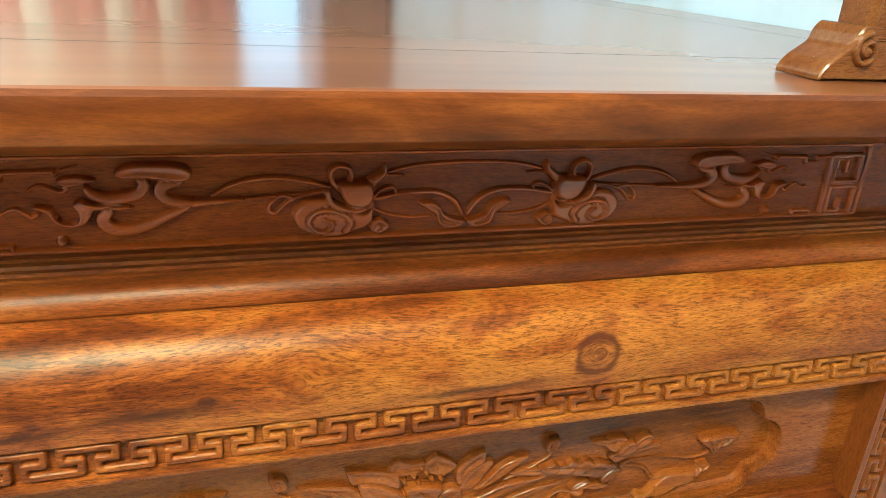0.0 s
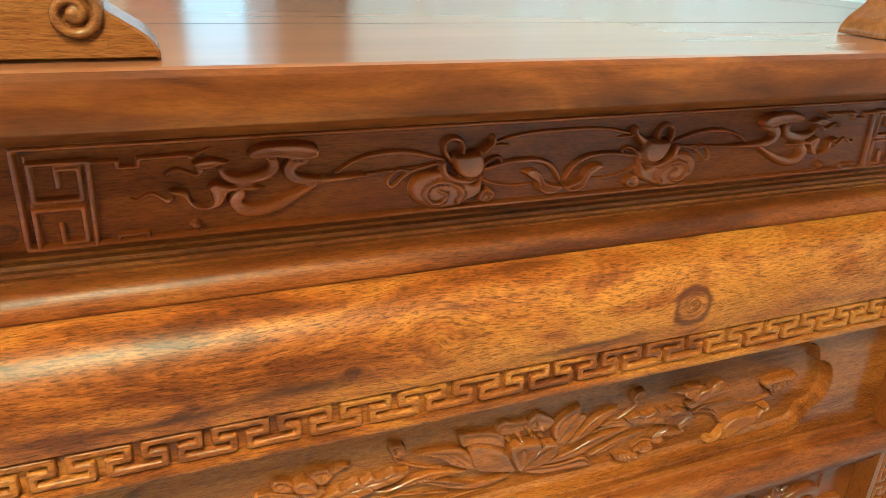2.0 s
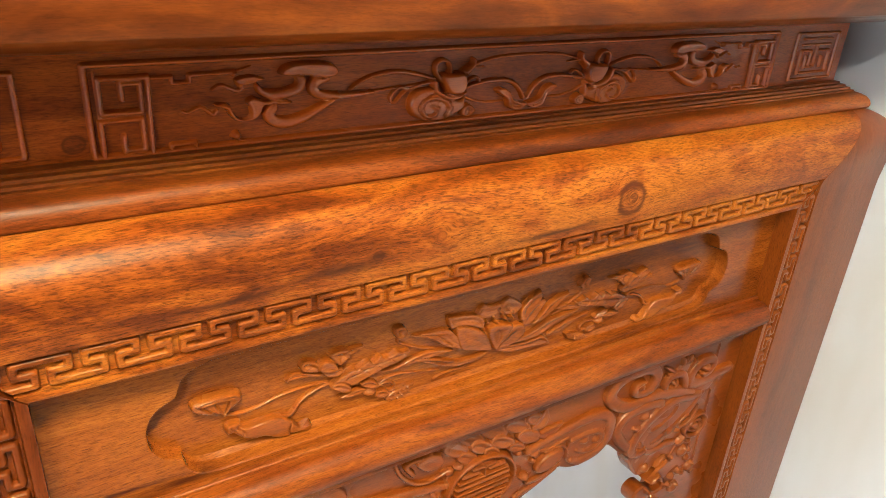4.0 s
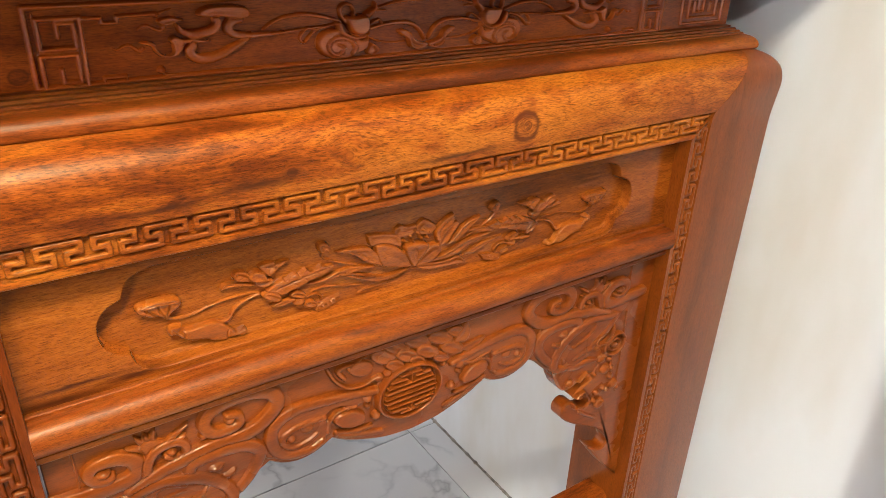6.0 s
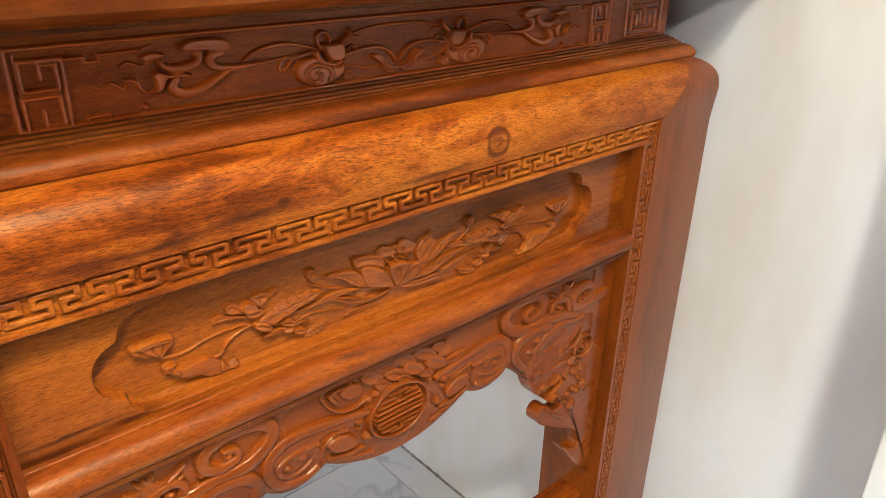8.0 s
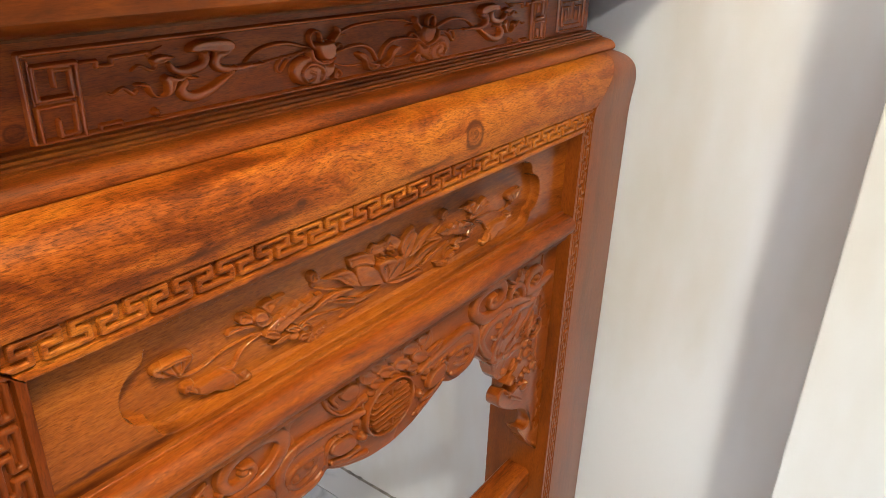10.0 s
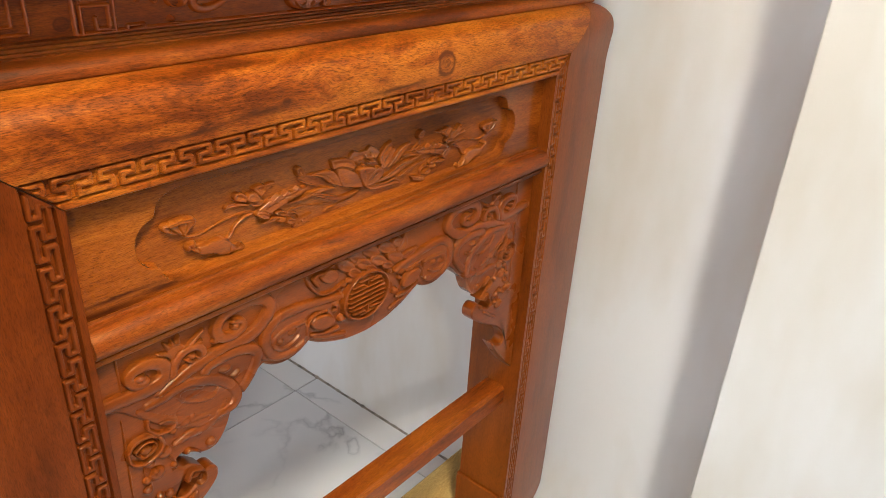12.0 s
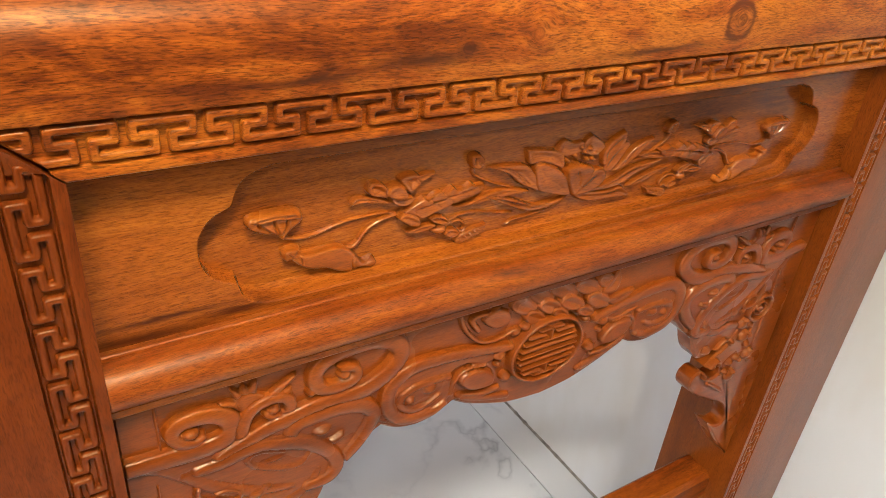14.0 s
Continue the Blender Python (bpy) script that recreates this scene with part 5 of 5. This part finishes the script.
# skirt: rolling clouds, a round emblem, blossoms
clouds_low = [
    blob(mm((-184.7, 876.4), (-196.9, 886.2), (-195.7, 906.4), (-189.6, 919.1), (-174.6, 930.2), (-153.3, 932.5), (-128.2, 931.4), (-98.6, 927.3), (-70.6, 924), (-59.5, 913.7), (-77.6, 908.4), (-89.7, 906.3), (-108.7, 913.3), (-122.9, 909), (-123, 883.2), (-139.6, 873.4), (-159.3, 868.6)), 0.0035, 0.006, 0, 0),
    band(mm((-63.6, 919), (-98.4, 925.9), (-128.1, 930.2), (-156, 931.7), (-173.9, 927.5), (-184.8, 917.2), (-187.1, 902.2), (-180.9, 885.7), (-167.1, 875.9), (-145.4, 873.2), (-130.8, 879.1)), 0.0045, 0.004, 0.007, mid=0.0075),
    band(mm((-126.9, 908.6), (-143, 909.7), (-162.3, 908.4), (-173.3, 902.8), (-173.8, 892.9), (-163.3, 884.7), (-147.7, 886), (-136.8, 891.9)), 0.0032, 0.0022, 0.0065, mid=0.0042),
    dome(-0.1468, 0.9023, 0.008, 0.0055, 0.0085),
    dome(-0.1652, 0.8958, 0.005, 0.005, 0.008),
    blob(mm((-117.6, 898.7), (-110.3, 906.8), (-92, 905.2), (-78, 894.1), (-80.1, 882.9), (-96.2, 881.8), (-110.4, 888)), 0.008, 0.006, 0, 0),
    band(mm((-123.4, 886.6), (-120.2, 901), (-108.2, 909.3), (-88.6, 907.2)), 0.0022, 0.0016, 0.006),
    band(mm((-113, 879.1), (-91.2, 872.4), (-69.5, 872)), 0.004, 0.003, 0.0045),
    dome(-0.0746, 0.9132, 0.0065, 0.006, 0.009),
    dome(-0.0638, 0.8848, 0.0065, 0.006, 0.009),
    dome(-0.0741, 0.902, 0.004, 0.004, 0.006),
    band(mm((-56.7, 857.1), (-83.9, 864.6), (-110.1, 875.3)), 0.004, 0.003, 0.0035),
]
clouds_high = [
    blob(mm((-393.2, 917.9), (-390.6, 929.5), (-374.7, 927), (-356.2, 924.6), (-337.1, 921.1), (-319.2, 916.1), (-304.3, 920.6), (-286.9, 927.1), (-260.2, 928.8), (-232.2, 927.8), (-207.6, 923.2), (-197.7, 904.1), (-197, 888.2), (-211, 870.7), (-226.2, 856.3), (-236.2, 843.4), (-251.4, 831), (-280.8, 833.4), (-316.7, 853.2), (-348.3, 884), (-369.6, 905.7)), 0.0032, 0.008, 0, 0),
    band(mm((-392.5, 922.9), (-376, 922.2), (-358.5, 920.8), (-341.1, 919.6), (-324.1, 921.7), (-315.5, 929), (-317.9, 941), (-328.5, 948.8), (-340.8, 950.4), (-351.5, 948.8), (-356.7, 942.1), (-352.4, 932.6), (-342.7, 929.2), (-336.1, 932.2)), 0.0075, 0.003, 0.0075, mid=0.008),
    dome(-0.3442, 0.9381, 0.007, 0.0045, 0.0095),
    band(mm((-308.9, 913.6), (-307.2, 928.6), (-300.7, 941.3), (-289.6, 946), (-276.7, 945.1), (-270.4, 936.4), (-273.2, 927.5), (-282.5, 927.4), (-290.9, 933.3)), 0.005, 0.0022, 0.0075, mid=0.0052),
    dome(-0.2839, 0.9359, 0.0055, 0.0038, 0.0085),
    band(mm((-325.2, 906.3), (-309.8, 911.7), (-292.4, 918.7), (-272.9, 921.6), (-251, 925), (-224.4, 924.6), (-201.8, 928.6), (-184, 940.7), (-177.6, 953.5), (-185.5, 966.3), (-204.5, 972.7), (-230, 971.6), (-245.4, 965.3), (-251.8, 953.5), (-245.4, 941), (-229.5, 938.2), (-217.1, 942.6), (-218.3, 952.1), (-229.7, 955.2)), 0.006, 0.003, 0.008, mid=0.0085),
    dome(-0.2268, 0.948, 0.006, 0.0045, 0.0085),
    dome(-0.2541, 0.9405, 0.0045, 0.0045, 0.0075),
    band(mm((-231.2, 854.2), (-215.1, 868.7), (-203.2, 886.4), (-200.6, 899.1), (-212.2, 910.1), (-232, 914.8), (-252.9, 914.2), (-267.7, 911.2), (-270.7, 900.6), (-258.3, 888.8), (-239.5, 882), (-228.7, 886.4)), 0.006, 0.003, 0.0075, mid=0.0075),
    dome(-0.2454, 0.8977, 0.009, 0.0042, 0.009),
    band(mm((-342.1, 899.6), (-324, 899.9), (-306.9, 903.3), (-287.8, 901.4), (-262.5, 892), (-241.5, 874.7), (-232.3, 854.7), (-239.3, 842.2), (-257.3, 840.9)), 0.005, 0.006, 0.007, mid=0.0075),
    band(mm((-257, 877), (-263.8, 869), (-279.7, 871.8), (-299.2, 882.8), (-305.7, 893.3), (-295.9, 896.9), (-276.5, 889.4)), 0.002, 0.0018, 0.0055, mid=0.0028),
    dome(-0.2848, 0.8837, 0.014, 0.004, 0.0045),
    band(mm((-351.1, 897.2), (-332.4, 876.7), (-303.1, 857.3), (-270.9, 846.7)), 0.004, 0.003, 0.0045, mid=0.006),
]
tuft = [
    stroke(mm((-303.4, 938.1), (-310.9, 949.9), (-323.3, 955.6)), 0.0008, 0.0006, 0.0055, mid=0.0036),
    stroke(mm((-299.9, 939.9), (-306.6, 953.5), (-313.9, 965.9)), 0.0008, 0.0006, 0.0055, mid=0.0036),
    stroke(mm((-296.5, 941.2), (-302.4, 956), (-305.2, 965.5)), 0.0008, 0.0006, 0.0055, mid=0.0036),
    stroke(mm((-293.9, 942.9), (-298.2, 957.5), (-295.3, 968)), 0.0008, 0.0006, 0.0055, mid=0.0036),
    stroke(mm((-292.2, 944.3), (-280.8, 951.7), (-265, 962.3)), 0.0008, 0.0006, 0.0055, mid=0.0036),
    stroke(mm((-290.6, 941.5), (-278.4, 946.4), (-268.8, 949.1)), 0.0008, 0.0006, 0.0055, mid=0.0036),
    blob(mm((-303.4, 937), (-309.1, 945.9), (-310.6, 955.1), (-302.3, 958.1), (-293.4, 954.5), (-286.1, 948.4), (-290.6, 941.5), (-297.2, 936.5)), 0.004, 0.004, 0, 0),
]
bracket = [
    band(mm((-370.3, 853.3), (-361.6, 861.6), (-347.1, 862.4), (-334.4, 854), (-331.3, 841.7), (-340.5, 831.7), (-355.7, 829.1), (-368.1, 837.2), (-370.6, 850.6)), 0.0026, 0.0026, 0.0075),
    band(mm((-362.5, 848.9), (-354, 854.4), (-343.2, 852.9), (-337.8, 845.4), (-344.8, 838.7), (-356, 837.6), (-362.3, 845.8)), 0.0017, 0.0017, 0.0065),
    blob(mm((-357.4, 846), (-350.9, 849.7), (-343.8, 847.2), (-346.9, 841.5), (-353.8, 840.2)), 0.006, 0.0025, 0, 0),
    band(mm((-343.8, 881), (-343.8, 869.4), (-332.9, 856.9), (-317.8, 855.5), (-313.3, 862.1), (-322.7, 870), (-331.5, 870.2)), 0.0026, 0.002, 0.0065),
    dome(-0.301, 0.8541, 0.008, 0.007, 0.0065),
    dome(-0.317, 0.8505, 0.0055, 0.005, 0.0065),
    dome(-0.2915, 0.8567, 0.005, 0.005, 0.005),
    dome(-0.3296, 0.8269, 0.0085, 0.00765, 0.0065),
    dome(-0.3322, 0.8323, 0.003825, 0.0034, 0.0082),
    dome(-0.3409, 0.8047, 0.0095, 0.00855, 0.0065),
    dome(-0.3435, 0.8102, 0.004275, 0.0038, 0.0082),
    dome(-0.3639, 0.7694, 0.009, 0.0081, 0.0065),
    dome(-0.3664, 0.7752, 0.00405, 0.0036, 0.0082),
    dome(-0.3402, 0.7425, 0.01, 0.009, 0.0065),
    dome(-0.3429, 0.7486, 0.0045, 0.004, 0.0082),
    dome(-0.3467, 0.8215, 0.0055, 0.00495, 0.006),
    dome(-0.3538, 0.8023, 0.0055, 0.00495, 0.006),
    dome(-0.3541, 0.7882, 0.006, 0.0054, 0.006),
    dome(-0.3419, 0.7705, 0.0055, 0.00495, 0.006),
    dome(-0.3304, 0.7663, 0.006, 0.0054, 0.006),
    dome(-0.3277, 0.7528, 0.005, 0.0045, 0.006),
    dome(-0.3504, 0.7645, 0.005, 0.0045, 0.006),
    dome(-0.3713, 0.7605, 0.005, 0.0045, 0.006),
    dome(-0.3202, 0.8025, 0.0045, 0.00405, 0.006),
    stroke(mm((-349.9, 826.4), (-355, 814), (-349.6, 794.9), (-354.8, 782.2)), 0.0016, 0.0012, 0.0045),
    stroke(mm((-325.3, 818.2), (-318.7, 804.8), (-322.4, 794.1)), 0.0016, 0.0012, 0.0045),
    band(mm((-316.3, 830.2), (-298.8, 832.9), (-277, 832.1), (-258.1, 839.5), (-248.6, 855)), 0.0035, 0.0035, 0.0045, mid=0.006),
    dome(-0.2718, 0.8051, 0.007, 0.0065, 0.006),
    dome(-0.3002, 0.8003, 0.007, 0.0065, 0.006),
    band(mm((-308, 804.9), (-301.9, 812.6), (-290.3, 802.7), (-288.4, 791.7)), 0.0022, 0.0016, 0.0065),
    dome(-0.2961, 0.7663, 0.009, 0.009, 0.006),
    band(mm((-308.4, 769), (-301.9, 780), (-287, 772.6), (-285.3, 757.9), (-294.1, 754.9)), 0.0026, 0.0018, 0.007),
    stroke(mm((-299.4, 742.8), (-318.8, 729.6), (-335.2, 718.1)), 0.003, 0.0024, 0.004),
]
EDGE_LINE = [
    straight(mm((-364.9, 970.3), (-364.1, 920.4)), 0.0012, 0.0028),
    straight(mm((-369.7, 894.5), (-372.2, 752.8)), 0.0012, 0.0028),
]
for flip in (False, True):
    for name, shapes in (("cloud_carving", clouds_low), ("cloud_carving", clouds_high), ("leaf_tuft", tuft), ("bracket_carving", bracket), ("edge_line", EDGE_LINE)):
        part(name, relief(name, mirrored(shapes, SKIRT_CX) if flip else shapes, SKIRT_Y, 0.0009, limit=(-0.3885, 0.3885, 0.575, 0.975), deep=1.0, board=outline), WOOD_CARVED, skirt)

ex, ez, er, flat_z = -0.021, 0.905, 0.0415, 0.82
def oval(r, w, h):
    a = np.linspace(0, 2 * math.pi, 49)
    return ("stroke", [(ex + r * math.cos(q), ez + flat_z * r * math.sin(q)) for q in a], w, w, None, h, 0.0, 1)


emblem = [dome(ex, ez, er * 1.12, er * 1.12 * flat_z, 0.0034), oval(er, 0.0028, 0.0112), oval(er * 0.84, 0.0015, 0.0100)]
for i in range(7):
    z = ez + flat_z * er * (0.60 - 0.2 * i)
    half_w = 0.80 * math.sqrt(max(1e-6, er * er - ((z - ez) / flat_z) ** 2))
    if i in (0, 6):
        for x0, x1 in ((-half_w, -0.006), (0.006, half_w)):
            emblem.append(straight([(ex + x0, z), (ex + x1, z)], 0.0015, 0.0108, 0.4))
    else:
        emblem.append(straight([(ex - half_w, z), (ex + half_w, z)], 0.0015, 0.0108, 0.4))
for sgn in (-1, 1):
    emblem.append(straight([(ex, ez + sgn * er * flat_z * 0.76), (ex, ez + sgn * er * flat_z * 0.40)], 0.0015, 0.0108, 0.4))
    emblem.append(straight([(ex - er * 0.34, ez + sgn * er * flat_z * 0.74), (ex + er * 0.34, ez + sgn * er * flat_z * 0.74)], 0.0014, 0.0106, 0.4))
part("round_emblem", relief("round_emblem", emblem, SKIRT_Y, 0.00065, deep=1.15), WOOD_CARVED, skirt, "round openwork emblem of parallel bars")
blossoms = [
    band(mm((-121.2, 969.3), (-114, 951.9), (-98.6, 935.9), (-78.7, 931.7), (-62, 936.2)), 0.0026, 0.0022, 0.0055),
    band(mm((-101.5, 949), (-108.9, 960.9), (-100.1, 964.6), (-81.7, 959.5), (-70.7, 951.3)), 0.0032, 0.0024, 0.006),
    blob(mm((-98.2, 958.7), (-86.2, 965.6), (-72.4, 961.5), (-65.7, 951), (-73.8, 943.7), (-88.1, 946.5)), 0.005, 0.004, 0.2, 0),
    stroke(mm((-86.1, 965), (-71.7, 968.4), (-66.3, 972.1)), 0.0014, 0.0008, 0.0045),
    stroke(mm((-77.1, 956.9), (-64.4, 961.5)), 0.0012, 0.0007, 0.0045),
    blob(mm((-70.3, 963.8), (-66.1, 973.3), (-52.4, 971.1), (-39.4, 958.3), (-42.3, 949.3), (-57.9, 951.6)), 0.006, 0.0032, 0.35, 0),
    blob(mm((-51.7, 969.7), (-47.3, 978.6), (-33.3, 976.5), (-19.8, 964.3), (-22.8, 955.9), (-38.8, 958.1)), 0.006, 0.0032, 0.35, 0),
    blob(mm((-27.3, 968.8), (-22.4, 977.7), (-6.5, 975.2), (8.8, 962.4), (5.4, 954), (-12.8, 956.7)), 0.006, 0.0032, 0.35, 0),
    blob(mm((2.9, 964), (7.4, 972.7), (22.9, 970.4), (38, 958.2), (34.9, 950), (17.3, 952.5)), 0.006, 0.0032, 0.35, 0),
    blob(mm((31.1, 962.6), (34.1, 970.5), (46.1, 969.3), (58.1, 959.1), (56.2, 951.9), (42.7, 953)), 0.006, 0.0032, 0.35, 0),
    blob(mm((-52.3, 945.6), (-48.6, 953.1), (-36.8, 951.4), (-25.6, 941.1), (-28.2, 934.3), (-41.6, 936)), 0.006, 0.0032, 0.35, 0),
    blob(mm((21.8, 943.5), (25.7, 952.6), (40.5, 950.4), (55.2, 937.7), (52.7, 929.2), (35.8, 931.5)), 0.006, 0.0032, 0.35, 0),
    blob(mm((-38.6, 954.4), (-34.5, 962.4), (-21.2, 960.4), (-8.6, 949.2), (-11.4, 941.8), (-26.5, 943.9)), 0.008, 0.0032, 0.3, 0),
    blob(mm((-13, 951.2), (-8.9, 959.3), (4.9, 957.2), (18.4, 945.8), (15.6, 938.2), (-0.2, 940.4)), 0.008, 0.0032, 0.3, 0),
    blob(mm((-21.9, 942.5), (-18.9, 948.5), (-9, 947.4), (0.4, 939.5), (-1.8, 934.4), (-12.8, 935.2)), 0.008, 0.0032, 0.3, 0),
    blob(mm((9.6, 935.5), (12.6, 941.7), (23.1, 940.5), (33.2, 932.3), (31, 927), (19.3, 927.9)), 0.008, 0.0032, 0.3, 0),
    blob(mm((40.6, 948.5), (49, 960.3), (58.6, 973), (58.6, 973), (65, 956), (58.1, 943.5)), 0.0045, 0.0025, 0.3, 0),
    blob(mm((51.6, 934.8), (66.6, 939.8), (87.9, 940.5), (77.1, 930.1), (64.6, 925.6)), 0.0045, 0.0025, 0.3, 0),
    dome(0.027, 0.9222, 0.005, 0.0045, 0.008),
    dome(-0.0591, 0.934, 0.006, 0.005, 0.008),
    dome(-0.0479, 0.9355, 0.006, 0.005, 0.008),
    band(mm((41.7, 921.7), (63.4, 911), (82.4, 912), (97.3, 915.2)), 0.003, 0.002, 0.0055),
]
part("blossom_carving", relief("blossom_carving", blossoms, SKIRT_Y, 0.0008, limit=(-0.16, 0.12, 0.89, 0.9745), deep=0.9), WOOD_CARVED, skirt)

# ---- things on and under the table ----
def scroll_stand(side, tip, y0, y1, k):
    """A carved upright on a scrolled foot; the foot lies along x and tapers to both tips. k: its size."""
    kv = 1.4 * k
    cx = side * (tip + 0.150 * k)
    s = thing("carved_stand", (cx, (y0 + y1) / 2, TOP_Z), "carved brown wooden stand with scrolled foot on the tabletop", "stand", "carved stands")
    prof = [(-0.150, 0.0), (-0.149, 0.007), (-0.137, 0.018), (-0.117, 0.028), (-0.102, 0.036), (-0.095, 0.049), (-0.082, 0.058), (-0.066, 0.055), (-0.054, 0.044)]
    line = [(p[0] * k, p[1] * kv) for p in spline(prof, 5)]
    loop = [(cx + u, TOP_Z + 0.0006 + v) for u, v in line] + [(cx - u, TOP_Z + 0.0006 + v) for u, v in reversed(line)]
    foot = part("foot", slab_polygon("foot", loop, y0, y1, 0.0030 * k), WOOD_STAND, s, "scrolled foot")
    for d in (-1, 1):
        ox, oz = cx + d * 0.075 * k, TOP_Z + 0.033 * kv
        curl = [spiral(ox, oz, 0.0250 * k, 0.005 * k, -d * 1.6, 90, 0.0062 * k, 0.0044 * k, 0.0090 * k), dome(ox, oz, 0.0070 * k, 0.0070 * k, 0.0100 * k)]
        part("scroll", relief("scroll", curl, y0, 0.0007), WOOD_STAND, foot)
    post = part("upright", boxed(cx - 0.068 * k, cx + 0.068 * k, y0 + 0.006, y1 - 0.006, TOP_Z + 0.010, TOP_Z + 0.5 * k, bevel=0.004), WOOD_STAND, s)
    lines = [straight([(cx + u * k, TOP_Z + v * k) for u, v in ((-0.054, 0.065), (0.054, 0.065), (0.054, 0.32), (-0.054, 0.32), (-0.054, 0.065))], 0.003 * k, 0.003 * k)]
    for i in range(6):
        v = 0.082 + 0.04 * i
        for u in (-0.038, 0.004):
            lines += [straight([(cx + (u + p) * k, TOP_Z + q * k) for p, q in ((0.0, v), (0.034, v), (0.034, v + 0.022), (0.010, v + 0.022), (0.010, v + 0.011))], 0.0022 * k, 0.0030 * k)]
    part("fret_carving", relief("fret_carving", lines, y0 + 0.006, 0.0008), WOOD_STAND, post)
    return s


scroll_stand(1, 0.246, 0.008, 0.050, 0.44)
scroll_stand(-1, 0.245, -0.020, 0.020, 0.44)

# joint in the tabletop: a thin dark seam of the framed top, across its front
seams = bmesh.new()
box(seams, -0.60, 0.60, 0.11985, 0.12015, TOP_Z + 0.0001, TOP_Z + 0.0002)
part("seam", seams, RUBBER, bpy.data.objects["tabletop"])
# lengthwise dark strip stands in for a room line mirrored in the polish
seams = bmesh.new()
box(seams, 0.49985, 0.50015, 0.1204, 2.0, TOP_Z + 0.0001, TOP_Z + 0.0002)
part("seam", seams, RUBBER, bpy.data.objects["tabletop"])

for yy0, yy1 in ((0.055, 0.235), (Y_END - 0.22, Y_END - 0.05)):
    b = solid("timber_batten", boxed(-0.66, 0.585, yy0, yy1, FLOOR_Z + 0.0006, Z_FOOT - 0.0006, bevel=0.004), TIMBER, "rough yellow timber batten under the table legs", "batten", group="battens under the table")

grit = bmesh.new()
bmesh.ops.create_icosphere(grit, subdivisions=2, radius=0.005, matrix=Matrix.Translation((0.208, 0.535, FLOOR_Z + 0.002)) @ Matrix.Diagonal((1, 1, 0.5, 1)))
solid("pebble", grit, RUBBER, "small dark pebble lying on the floor tiles", "pebble", smooth=True)

random.seed(5)
grime = bmesh.new()
rows = []
for i in range(241):
    y = -0.34 + 0.01 * i
    w = 0.0016 + 0.0030 * random.random() ** 3 + (0.004 if random.random() < 0.05 else 0)
    rows.append((grime.verts.new((WALL_X - 0.0035 - w, y, FLOOR_Z + 0.0004)), grime.verts.new((WALL_X - 0.0012, y, FLOOR_Z + 0.0010 + 0.6 * w)), grime.verts.new((WALL_X - 0.0004, y, FLOOR_Z + 0.0010 + 0.9 * w))))
for a, b in zip(rows[:-1], rows[1:]):
    grime.faces.new((a[0], b[0], b[1], a[1]))
    grime.faces.new((a[1], b[1], b[2], a[2]))
part("grime_line", grime, GRIME, floor_ob, "brown grime along the foot of the wall")
